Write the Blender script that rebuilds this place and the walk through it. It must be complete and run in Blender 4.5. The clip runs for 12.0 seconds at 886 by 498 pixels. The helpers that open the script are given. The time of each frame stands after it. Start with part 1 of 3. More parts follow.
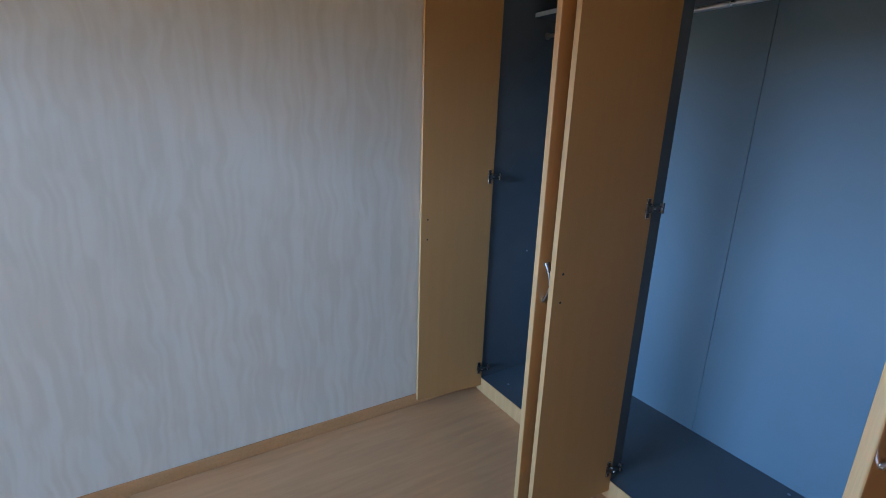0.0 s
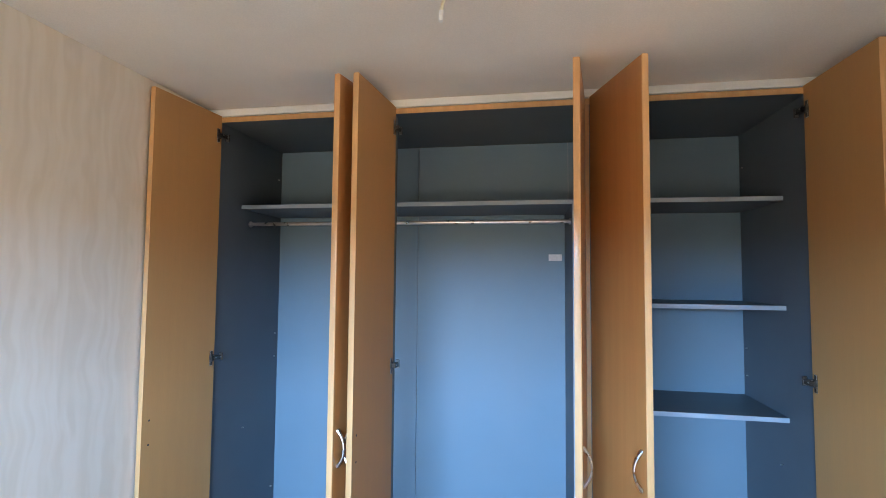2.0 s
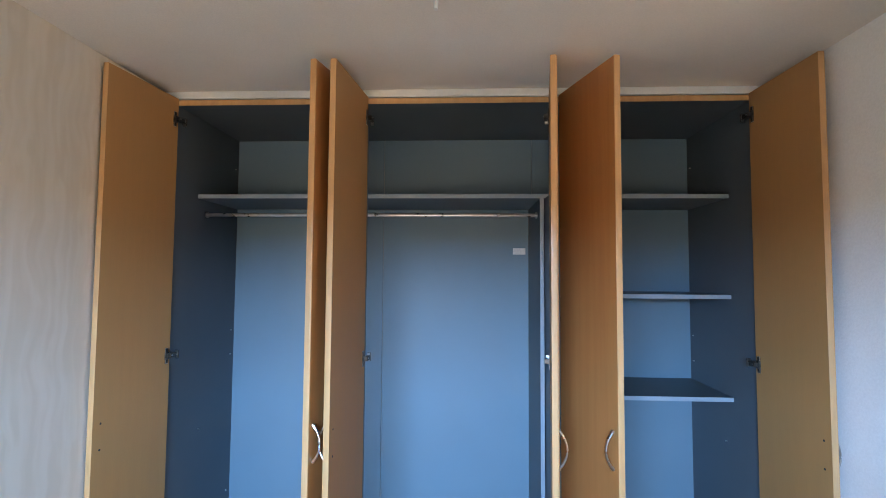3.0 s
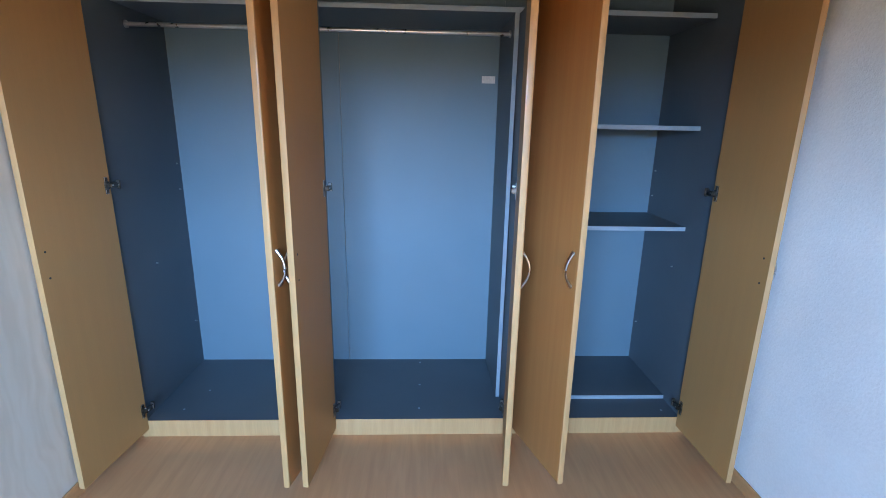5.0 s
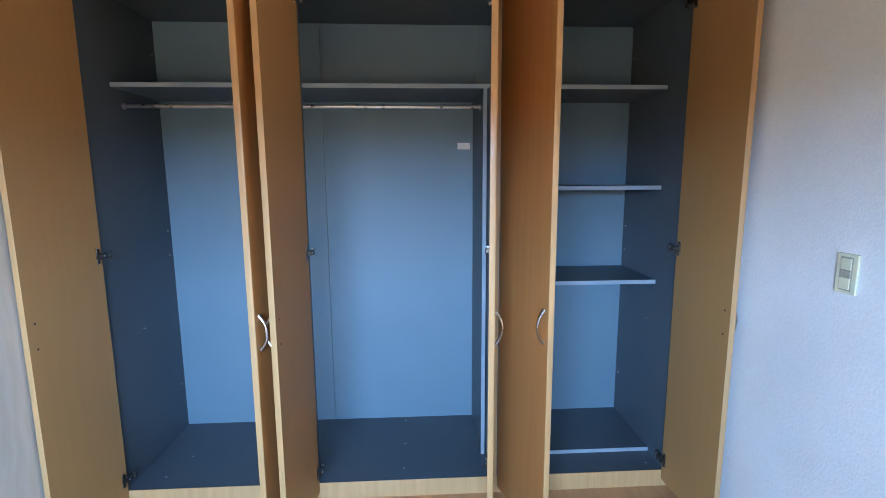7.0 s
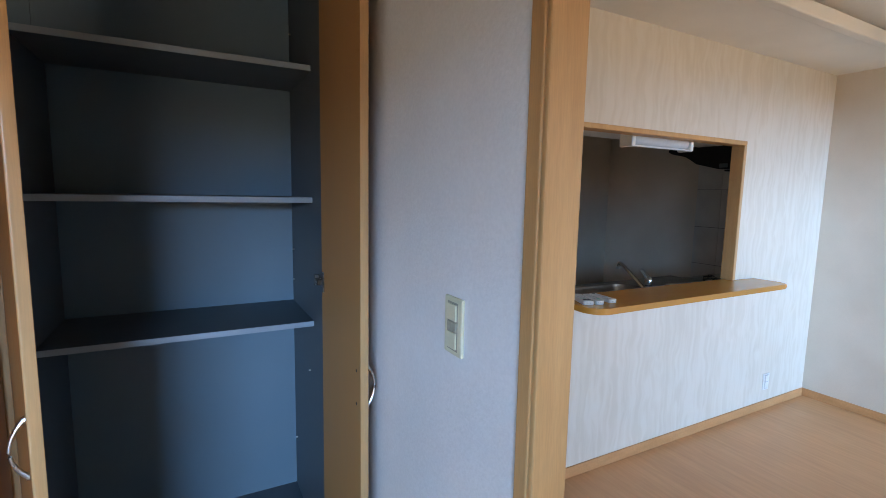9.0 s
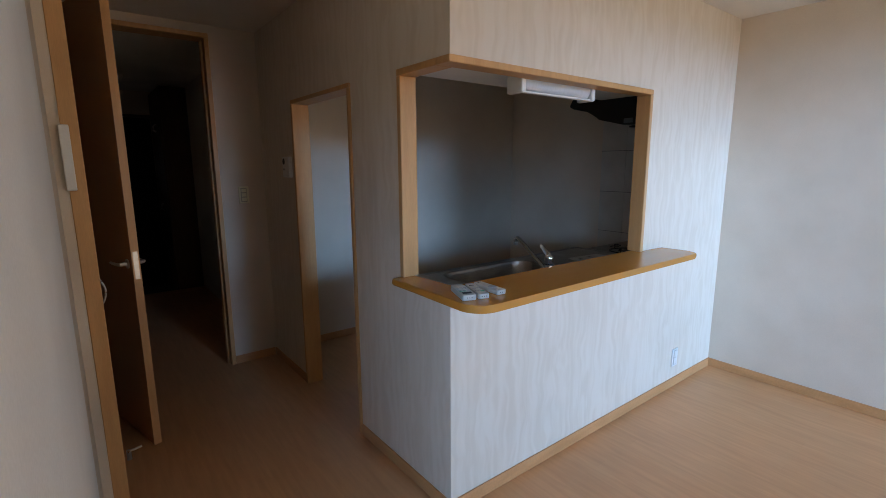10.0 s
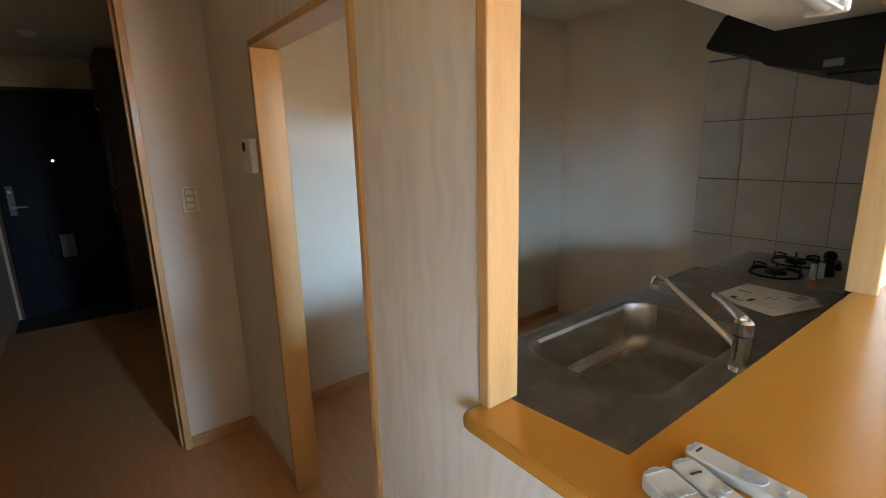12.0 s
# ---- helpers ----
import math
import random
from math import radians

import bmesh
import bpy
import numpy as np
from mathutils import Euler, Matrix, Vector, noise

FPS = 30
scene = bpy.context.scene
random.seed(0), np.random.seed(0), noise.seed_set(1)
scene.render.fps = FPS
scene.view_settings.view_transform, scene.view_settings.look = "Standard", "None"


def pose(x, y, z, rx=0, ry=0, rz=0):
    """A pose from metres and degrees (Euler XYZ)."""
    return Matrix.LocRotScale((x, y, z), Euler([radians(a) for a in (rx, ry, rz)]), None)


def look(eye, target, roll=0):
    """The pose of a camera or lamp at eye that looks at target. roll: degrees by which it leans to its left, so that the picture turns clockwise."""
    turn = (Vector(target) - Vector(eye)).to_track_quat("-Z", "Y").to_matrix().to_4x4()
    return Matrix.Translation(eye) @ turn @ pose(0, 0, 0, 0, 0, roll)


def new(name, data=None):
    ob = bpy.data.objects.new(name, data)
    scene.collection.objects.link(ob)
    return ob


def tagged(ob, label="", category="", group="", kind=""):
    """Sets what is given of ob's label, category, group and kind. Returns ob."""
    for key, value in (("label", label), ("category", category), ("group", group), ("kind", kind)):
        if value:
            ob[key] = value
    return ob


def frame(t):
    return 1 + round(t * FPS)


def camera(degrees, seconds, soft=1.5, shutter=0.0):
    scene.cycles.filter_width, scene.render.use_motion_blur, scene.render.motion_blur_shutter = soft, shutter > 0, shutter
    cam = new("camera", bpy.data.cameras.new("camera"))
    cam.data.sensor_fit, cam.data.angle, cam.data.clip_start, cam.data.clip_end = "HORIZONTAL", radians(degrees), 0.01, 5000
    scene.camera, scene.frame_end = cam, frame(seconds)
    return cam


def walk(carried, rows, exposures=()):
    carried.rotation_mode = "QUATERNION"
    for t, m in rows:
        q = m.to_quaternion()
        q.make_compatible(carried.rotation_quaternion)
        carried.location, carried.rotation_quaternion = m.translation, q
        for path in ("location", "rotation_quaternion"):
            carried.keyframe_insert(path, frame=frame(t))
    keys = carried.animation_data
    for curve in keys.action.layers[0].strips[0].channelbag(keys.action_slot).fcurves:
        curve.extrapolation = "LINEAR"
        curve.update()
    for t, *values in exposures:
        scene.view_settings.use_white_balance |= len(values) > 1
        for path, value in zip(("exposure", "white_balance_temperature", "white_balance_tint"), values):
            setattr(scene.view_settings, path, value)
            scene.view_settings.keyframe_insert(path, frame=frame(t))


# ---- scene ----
cam = camera(86.8, 12.0, soft=0.9)
PATH = [
    (0, (0.755, 0.422, 1.46), (-0.88, 1.441, 0.919), 1.9),
    (0.5, (0.548, 0.376, 1.525), (-0.571, 2.016, 1.284), 0.6),
    (1, (0.471, 0.174, 1.586), (-0.258, 2.036, 1.549), -0.0),
    (1.5, (0.464, -0.059, 1.567), (-0.042, 1.876, 1.614), 0.4),
    (2, (0.372, -0.195, 1.594), (0.036, 1.774, 1.7), 0.5),
    (2.5, (0.271, -0.234, 1.581), (0.075, 1.751, 1.725), 0.4),
    (3, (0.237, -0.215, 1.56), (0.147, 1.78, 1.665), 0.4),
    (3.5, (0.232, -0.169, 1.5), (0.205, 1.83, 1.427), 1.3),
    (5.5, (0.214, -0.139, 1.444), (0.312, 1.785, 0.906), 0.7),
    (6, (0.23, -0.187, 1.479), (0.313, 1.764, 1.048), -0.2),
    (6.5, (0.234, -0.227, 1.511), (0.317, 1.745, 1.19), -0.6),
    (8.5, (0.813, 0.031, 1.503), (1.417, 1.92, 1.244), 1.9),
    (9, (1.083, 0.258, 1.494), (2.024, 2.007, 1.259), 1.1),
    (9.5, (1.391, 0.434, 1.498), (2.526, 2.056, 1.212), 0.3),
    (10, (1.658, 0.616, 1.464), (2.863, 2.172, 1.111), -0.3),
    (10.5, (1.916, 0.826, 1.481), (3.199, 2.314, 1.106), 0.2),
    (11, (2.126, 1.052, 1.49), (3.396, 2.543, 1.086), -0.7),
    (11.5, (2.169, 1.362, 1.485), (3.383, 2.891, 1.05), -1.1),
    (12, (2.186, 1.714, 1.48), (3.383, 3.256, 1.044), -1.5),
]
EXPOSURES = [(0, 2.48, 6400, 12), (0.5, 3.0, 6650, 12), (1, 3.65, 6750, 12), (1.5, 3.82, 6750, 12), (2.5, 3.42, 6700, 12),
             (3.5, 3.33, 6600, 12), (5.5, 3.22, 6500, 12), (6.5, 3.3, 6550, 12), (8.5, 2.92, 7000, 14), (9, 2.68, 7200, 15), (9.5, 2.5, 7300, 16),
             (10.5, 2.62, 6750, 15), (11, 2.76, 6600, 14), (11.5, 2.94, 7150, 14), (12, 4.1, 8800, 12)]
walk(cam, [(t, look(eye, target, roll)) for t, eye, target, roll in PATH], EXPOSURES)

# ---- light ----
world = bpy.data.worlds.new("sky")
scene.world = world
world.use_nodes = True
_nt = world.node_tree
_sky = _nt.nodes.new("ShaderNodeTexSky")
_sky.sky_type, _sky.sun_disc = "NISHITA", False
_sky.sun_elevation, _sky.sun_rotation = radians(50), radians(20)
_nt.links.new(_sky.outputs[0], _nt.nodes["Background"].inputs[0])
_nt.nodes["Background"].inputs[1].default_value = 0.05


SOUTH = -1.75
# added area lamp standing in for a low band of sky at the south windows
_lamp = bpy.data.lights.new("south_sky_light", "AREA")
_lamp.shape, _lamp.size, _lamp.size_y, _lamp.energy, _lamp.color = "RECTANGLE", 19.0, 1.8, 1300, (0.250, 0.535, 1.0)
new("south_sky_light", _lamp).matrix_world = pose(-4.8, -10.0, 3.10, 90 - 7, 0, 0)
# a high sun behind the house: it lights the ground outside, which throws warm light up through the windows
_sun = bpy.data.lights.new("sun", "SUN")
_sun.energy, _sun.angle, _sun.color = 5.0, radians(0.5), (1.0, 0.90, 0.76)
new("sun", _sun).matrix_world = look((0, 0, 0), (-0.22, -0.61, -0.77))


# ---- materials ----
def material(name, rough=0.5, metal=0.0, coat=0.0):
    m = bpy.data.materials.new(name)
    m.use_nodes = True
    b = m.node_tree.nodes["Principled BSDF"]
    b.inputs["Roughness"].default_value, b.inputs["Metallic"].default_value = rough, metal
    b.inputs["Coat Weight"].default_value = coat
    b.inputs["Coat Roughness"].default_value = 0.15
    return m, m.node_tree, b


def noise_tex(nt, scale, stretch=(1, 1, 1), detail=4.0, distort=0.0, rot=(0, 0, 0)):
    co, mp, n = (nt.nodes.new(k) for k in ("ShaderNodeTexCoord", "ShaderNodeMapping", "ShaderNodeTexNoise"))
    mp.inputs["Scale"].default_value, mp.inputs["Rotation"].default_value = stretch, rot
    n.inputs["Scale"].default_value, n.inputs["Detail"].default_value, n.inputs["Distortion"].default_value = scale, detail, distort
    nt.links.new(co.outputs["Object"], mp.inputs[0])
    nt.links.new(mp.outputs[0], n.inputs["Vector"])
    return n.outputs["Fac"]


def ramp(nt, fac, stops):
    r = nt.nodes.new("ShaderNodeValToRGB")
    while len(r.color_ramp.elements) < len(stops):
        r.color_ramp.elements.new(0.5)
    for e, (p, c) in zip(r.color_ramp.elements, stops):
        e.position, e.color = p, (*c, 1)
    nt.links.new(fac, r.inputs[0])
    return r.outputs[0]


def mix(nt, a, b, fac, mode="MULTIPLY"):
    n = nt.nodes.new("ShaderNodeMix")
    n.data_type, n.blend_type = "RGBA", mode
    n.inputs[0].default_value = fac
    nt.links.new(a, n.inputs[6])
    nt.links.new(b, n.inputs[7])
    return n.outputs[2]


def bump(nt, b, fac, strength, distance=0.002):
    n = nt.nodes.new("ShaderNodeBump")
    n.inputs["Strength"].default_value, n.inputs["Distance"].default_value = strength, distance
    nt.links.new(fac, n.inputs["Height"])
    nt.links.new(n.outputs[0], b.inputs["Normal"])


def surface(name, dark, light, rough=0.5, metal=0.0, scale=8.0, stretch=(1, 1, 1), lo=0.35, hi=0.65, fine=90.0, fine_stretch=(1, 1, 1),
            fine_amount=0.15, relief=0.05, coat=0.0, distort=0.0, rough_var=0.08):
    """Two scales of variation between two colours, with fine relief and uneven gloss."""
    m, nt, b = material(name, rough, metal, coat)
    a = noise_tex(nt, scale, stretch, 4, distort)
    f = noise_tex(nt, fine, fine_stretch, 3)
    base = ramp(nt, a, [(lo, dark), (hi, light)])
    grain = ramp(nt, f, [(0.3, (1 - fine_amount,) * 3), (0.7, (1, 1, 1))])
    nt.links.new(mix(nt, base, grain, 1.0), b.inputs["Base Color"])
    mr = nt.nodes.new("ShaderNodeMapRange")
    mr.inputs["To Min"].default_value, mr.inputs["To Max"].default_value = max(rough - rough_var, 0.02), min(rough + rough_var, 1)
    nt.links.new(a, mr.inputs["Value"])
    nt.links.new(mr.outputs[0], b.inputs["Roughness"])
    if relief:
        bump(nt, b, f, relief)
    return m


def wallpaper():
    """Pale wallpaper with embossed strands that run upright and sway."""
    m, nt, b = material("streaked_wallpaper", 0.85)
    co, sway, off, add, mp, n = (nt.nodes.new(k) for k in ("ShaderNodeTexCoord", "ShaderNodeTexNoise", "ShaderNodeVectorMath", "ShaderNodeVectorMath",
                                                           "ShaderNodeMapping", "ShaderNodeTexNoise"))
    sway.inputs["Scale"].default_value, sway.inputs["Detail"].default_value = 5.0, 1.0
    off.operation, add.operation = "MULTIPLY_ADD", "ADD"
    off.inputs[1].default_value, off.inputs[2].default_value = (0.085, 0.085, 0.0), (-0.0425, -0.0425, 0.0)
    mp.inputs["Scale"].default_value = (1, 1, 0.055)
    n.inputs["Scale"].default_value, n.inputs["Detail"].default_value = 34, 1.6
    nt.links.new(co.outputs["Object"], sway.inputs["Vector"])
    nt.links.new(sway.outputs["Color"], off.inputs[0])
    nt.links.new(co.outputs["Object"], add.inputs[0])
    nt.links.new(off.outputs[0], add.inputs[1])
    nt.links.new(add.outputs[0], mp.inputs[0])
    nt.links.new(mp.outputs[0], n.inputs["Vector"])
    base = ramp(nt, n.outputs["Fac"], [(0.37, (0.695, 0.604, 0.490)), (0.50, (0.724, 0.635, 0.523)), (0.62, (0.745, 0.662, 0.556))])
    tone = ramp(nt, noise_tex(nt, 2.2), [(0.3, (0.96, 0.955, 0.95)), (0.7, (1, 1, 1))])
    nt.links.new(mix(nt, base, tone, 1.0), b.inputs["Base Color"])
    bump(nt, b, n.outputs["Fac"], 0.13, 0.004)
    return m


PAPER = wallpaper()
STIPPLE = surface("stippled_wall_paint", (0.83, 0.81, 0.79), (0.88, 0.865, 0.845), 0.8, scale=3, fine=130, fine_amount=0.06, relief=0.5)
PLAIN = surface("plain_wallpaper", (0.69, 0.585, 0.47), (0.75, 0.645, 0.53), 0.85, scale=2.5, fine=260, fine_amount=0.06, relief=0.25)
CEIL = surface("ceiling_paper", (0.80, 0.735, 0.65), (0.86, 0.795, 0.71), 0.9, scale=2, fine=220, fine_amount=0.08, relief=0.3)
BEECH_IN = surface("beech_laminate", (0.455, 0.226, 0.079), (0.476, 0.240, 0.085), 0.55, scale=5, stretch=(6, 6, 0.35), fine=160,
                   fine_stretch=(3, 3, 0.12), fine_amount=0.05, relief=0.02)
BEECH_OUT = surface("beech_veneer", (0.450, 0.184, 0.056), (0.485, 0.210, 0.068), 0.36, scale=5, stretch=(7, 7, 0.3), fine=150,
                    fine_stretch=(3, 3, 0.1), fine_amount=0.05, relief=0.02, coat=0.25)
EDGE = surface("pale_beech_edge", (0.62, 0.335, 0.137), (0.68, 0.385, 0.17), 0.4, scale=6, stretch=(6, 6, 0.3), fine=160,
               fine_stretch=(3, 3, 0.12), fine_amount=0.08, relief=0.02, coat=0.2)
TRIM = surface("ochre_trim", (0.60, 0.318, 0.124), (0.66, 0.368, 0.154), 0.45, scale=5, stretch=(6, 6, 0.5), fine=140,
               fine_stretch=(3, 3, 0.2), fine_amount=0.10, relief=0.03, coat=0.1)
BOARD = surface("baseboard_wood", (0.56, 0.270, 0.110), (0.65, 0.325, 0.14), 0.45, scale=5, stretch=(1, 1, 4), fine=90, fine_amount=0.1, relief=0.03)
# sides and shelves: darker than the back panel, grazing shade put into the colour
GREY_SHADED = surface("shaded_grey_laminate", (0.094, 0.113, 0.129), (0.112, 0.132, 0.148), 0.5, scale=3, fine=300, fine_amount=0.08, relief=0.04)
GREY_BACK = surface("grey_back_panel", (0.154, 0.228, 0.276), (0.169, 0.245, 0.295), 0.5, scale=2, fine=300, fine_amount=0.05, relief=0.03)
GREY_EDGE = surface("grey_edging", (0.31, 0.36, 0.40), (0.35, 0.40, 0.44), 0.4, scale=5, fine=200, fine_amount=0.04, relief=0.0)
def counter_material():
    """Honey-brown varnished laminated wood with faint blocks along the board."""
    m, nt, b = material("varnished_counter", 0.27, 0, 0.35)
    tone = ramp(nt, noise_tex(nt, 2.5, (0.7, 3, 3), 2), [(0.3, (0.555, 0.224, 0.034)), (0.7, (0.595, 0.248, 0.042))])
    grain = ramp(nt, noise_tex(nt, 60, (0.25, 3, 3), 2), [(0.3, (0.96, 0.955, 0.95)), (0.7, (1, 1, 1))])
    nt.links.new(mix(nt, tone, grain, 1.0), b.inputs["Base Color"])
    return m


COUNTER = counter_material()
ENAMEL = surface("stove_enamel", (0.50, 0.46, 0.40), (0.56, 0.52, 0.46), 0.22, scale=6, fine=120, fine_amount=0.08, relief=0.0, coat=0.3)
STEEL = surface("brushed_steel", (0.38, 0.36, 0.325), (0.60, 0.575, 0.53), 0.44, 1.0, scale=7, lo=0.46, hi=0.80, fine=120, fine_stretch=(0.1, 2, 2),
                fine_amount=0.2, relief=0.03, rough_var=0.12)
CHROME = surface("chrome", (0.70, 0.70, 0.70), (0.80, 0.80, 0.80), 0.14, 1.0, scale=20, fine_amount=0.05, relief=0.0, rough_var=0.05)
SATIN = surface("satin_nickel", (0.58, 0.56, 0.53), (0.68, 0.66, 0.63), 0.3, 1.0, scale=30, fine_amount=0.06, relief=0.0)
HINGE_METAL = surface("hinge_metal", (0.10, 0.09, 0.08), (0.22, 0.20, 0.18), 0.35, 1.0, scale=60, fine_amount=0.2, relief=0.0)
DARK = surface("dark_recess", (0.02, 0.02, 0.02), (0.03, 0.03, 0.03), 0.6, scale=20, relief=0.0)
WHITE = surface("white_plastic", (0.74, 0.73, 0.70), (0.80, 0.79, 0.76), 0.4, scale=15, fine=200, fine_amount=0.04, relief=0.02)
CREAM = surface("cream_plastic", (0.74, 0.69, 0.48), (0.80, 0.75, 0.54), 0.35, scale=15, fine=200, fine_amount=0.04, relief=0.0)
CREAM_DARK = surface("dark_cream_plastic", (0.40, 0.37, 0.27), (0.46, 0.42, 0.32), 0.4, scale=15, relief=0.0)
MELAMINE = surface("white_melamine", (0.70, 0.68, 0.64), (0.76, 0.74, 0.70), 0.45, scale=4, fine=200, fine_amount=0.05, relief=0.02)
BLACK = surface("black_enamel", (0.007, 0.007, 0.008), (0.013, 0.013, 0.014), 0.45, scale=10, fine_amount=0.3, relief=0.05)
BLACK.node_tree.nodes["Principled BSDF"].inputs["Specular IOR Level"].default_value = 0.3
TILE = surface("ivory_tile", (0.62, 0.58, 0.53), (0.70, 0.66, 0.61), 0.22, scale=5, fine=150, fine_amount=0.05, relief=0.02, coat=0.3)
GROUT = surface("grout", (0.16, 0.15, 0.14), (0.26, 0.25, 0.23), 0.9, scale=30, relief=0.1)
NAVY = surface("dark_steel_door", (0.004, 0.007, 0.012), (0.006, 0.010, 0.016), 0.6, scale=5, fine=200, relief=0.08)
FLAP = surface("grey_enamel", (0.13, 0.15, 0.17), (0.17, 0.19, 0.21), 0.35, scale=4, relief=0.0)
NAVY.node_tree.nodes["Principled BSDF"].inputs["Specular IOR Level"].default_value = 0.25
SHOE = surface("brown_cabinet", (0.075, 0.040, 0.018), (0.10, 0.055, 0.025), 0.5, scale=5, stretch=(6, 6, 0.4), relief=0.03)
SLATE = surface("entrance_tile", (0.05, 0.05, 0.05), (0.08, 0.08, 0.08), 0.6, scale=9, relief=0.1)
DIFFUSER = surface("lamp_diffuser", (0.56, 0.57, 0.58), (0.62, 0.63, 0.64), 0.35, scale=3, fine=160, fine_stretch=(3, 0.1, 0.1), fine_amount=0.10, relief=0.1)
SHEET = surface("paper_sheet", (0.76, 0.75, 0.73), (0.82, 0.81, 0.79), 0.8, scale=10, relief=0.0)
INK = surface("printed_ink", (0.03, 0.03, 0.03), (0.05, 0.05, 0.05), 0.7, scale=40, relief=0.0)
GREEN = surface("green_rubber", (0.10, 0.42, 0.28), (0.13, 0.50, 0.33), 0.5, scale=40, relief=0.0)
GREYBTN = surface("grey_rubber", (0.38, 0.38, 0.38), (0.46, 0.46, 0.46), 0.5, scale=40, relief=0.0)
REMOTE = surface("yellowed_plastic", (0.52, 0.495, 0.44), (0.59, 0.56, 0.50), 0.35, scale=15, fine=200, fine_amount=0.05, relief=0.0)
ORANGE = surface("orange_plastic", (0.62, 0.14, 0.03), (0.70, 0.18, 0.04), 0.4, scale=30, relief=0.0)
BLOCK_GREY = surface("horizon_block_grey", (0.20, 0.19, 0.17), (0.27, 0.26, 0.24), 0.9, relief=0.1)


def floor_material():
    """Printed wood sheet: narrow strips along y with grain and small tone steps."""
    m, nt, b = material("wood_print_floor", 0.42, 0, 0.08)
    co, mp, br = (nt.nodes.new(k) for k in ("ShaderNodeTexCoord", "ShaderNodeMapping", "ShaderNodeTexBrick"))
    mp.inputs["Rotation"].default_value = (0, 0, radians(90))
    br.inputs["Color1"].default_value, br.inputs["Color2"].default_value = (0.662, 0.346, 0.166, 1), (0.680, 0.361, 0.175, 1)
    br.inputs["Mortar"].default_value = (0.646, 0.337, 0.161, 1)
    br.inputs["Scale"].default_value, br.inputs["Mortar Size"].default_value = 1.0, 0.0008
    br.inputs["Brick Width"].default_value, br.inputs["Row Height"].default_value = 0.9, 0.075
    br.offset = 0.37
    nt.links.new(co.outputs["Object"], mp.inputs[0])
    nt.links.new(mp.outputs[0], br.inputs["Vector"])
    g = noise_tex(nt, 15, (2.6, 0.24, 1), 5, 0.5)
    l = noise_tex(nt, 1.6, (1, 1, 1), 3)
    c = mix(nt, br.outputs["Color"], ramp(nt, g, [(0.3, (0.90, 0.87, 0.84)), (0.68, (1.04, 1.04, 1.04))]), 0.8)
    c = mix(nt, c, ramp(nt, l, [(0.3, (0.93, 0.93, 0.93)), (0.7, (1.04, 1.04, 1.04))]), 1.0)
    nt.links.new(c, b.inputs["Base Color"])
    mr = nt.nodes.new("ShaderNodeMapRange")
    mr.inputs["To Min"].default_value, mr.inputs["To Max"].default_value = 0.34, 0.52
    nt.links.new(l, mr.inputs["Value"])
    nt.links.new(mr.outputs[0], b.inputs["Roughness"])
    bump(nt, b, g, 0.06)
    return m


FLOOR = floor_material()


# ---- building helpers ----
def box(bm, x0, x1, y0, y1, z0, z1, bevel=0.0, seg=2):
    """A box between two corners in bm, with rounded edges."""
    r = bmesh.ops.create_cube(bm, size=1, matrix=Matrix.LocRotScale(((x0 + x1) / 2, (y0 + y1) / 2, (z0 + z1) / 2), None, (x1 - x0, y1 - y0, z1 - z0)))
    if bevel:
        edges = list({e for v in r["verts"] for e in v.link_edges})
        bmesh.ops.bevel(bm, geom=edges, offset=bevel, segments=seg, affect="EDGES", profile=0.5)
    return bm


def boxes(*rows, bevel=0.0):
    bm = bmesh.new()
    for r in rows:
        box(bm, *r, bevel=bevel)
    return bm


def cyl(bm, p, q, r0, r1=None, n=20):
    """A closed rod from p to q."""
    p, q = Vector(p), Vector(q)
    m = Matrix.Translation((p + q) / 2) @ (q - p).to_track_quat("Z", "Y").to_matrix().to_4x4()
    bmesh.ops.create_cone(bm, cap_ends=True, segments=n, radius1=r0, radius2=r0 if r1 is None else r1, depth=(q - p).length, matrix=m)
    return bm


def tube(bm, pts, radii, n=10, flat=1.0):
    """A closed tube through pts."""
    rings = []
    pts = [Vector(p) for p in pts]
    for i, p in enumerate(pts):
        d = (pts[min(i + 1, len(pts) - 1)] - pts[max(i - 1, 0)]).normalized()
        q = d.to_track_quat("Z", "Y")
        r = radii[i] if isinstance(radii, (list, tuple)) else radii
        rings.append([bm.verts.new(p + q @ Vector((r * math.cos(a), r * flat * math.sin(a), 0))) for a in [2 * math.pi * k / n for k in range(n)]])
    for a, b in zip(rings, rings[1:]):
        for k in range(n):
            bm.faces.new((a[k], a[(k + 1) % n], b[(k + 1) % n], b[k]))
    bm.faces.new(rings[0][::-1])
    bm.faces.new(rings[-1])
    return bm


def prism(bm, outline, z0, z1):
    """An upright solid over a plan outline."""
    lo = [bm.verts.new((x, y, z0)) for x, y in outline]
    hi = [bm.verts.new((x, y, z1)) for x, y in outline]
    n = len(outline)
    bm.faces.new(lo[::-1])
    bm.faces.new(hi)
    for k in range(n):
        bm.faces.new((lo[k], lo[(k + 1) % n], hi[(k + 1) % n], hi[k]))
    return bm


def mesh_of(name, bm, mats):
    """The mesh of bm: rounded strips are shaded smooth, flat faces stay flat."""
    bmesh.ops.recalc_face_normals(bm, faces=bm.faces)
    curved = any(0.02 < e.calc_face_angle(0) < radians(35) for e in bm.edges if len(e.link_faces) == 2)
    me = bpy.data.meshes.new(name)
    bm.to_mesh(me)
    bm.free()
    for m in (mats if isinstance(mats, (list, tuple)) else [mats]):
        me.materials.append(m)
    if curved:
        me.shade_smooth()
        me.set_sharp_from_angle(angle=radians(35))
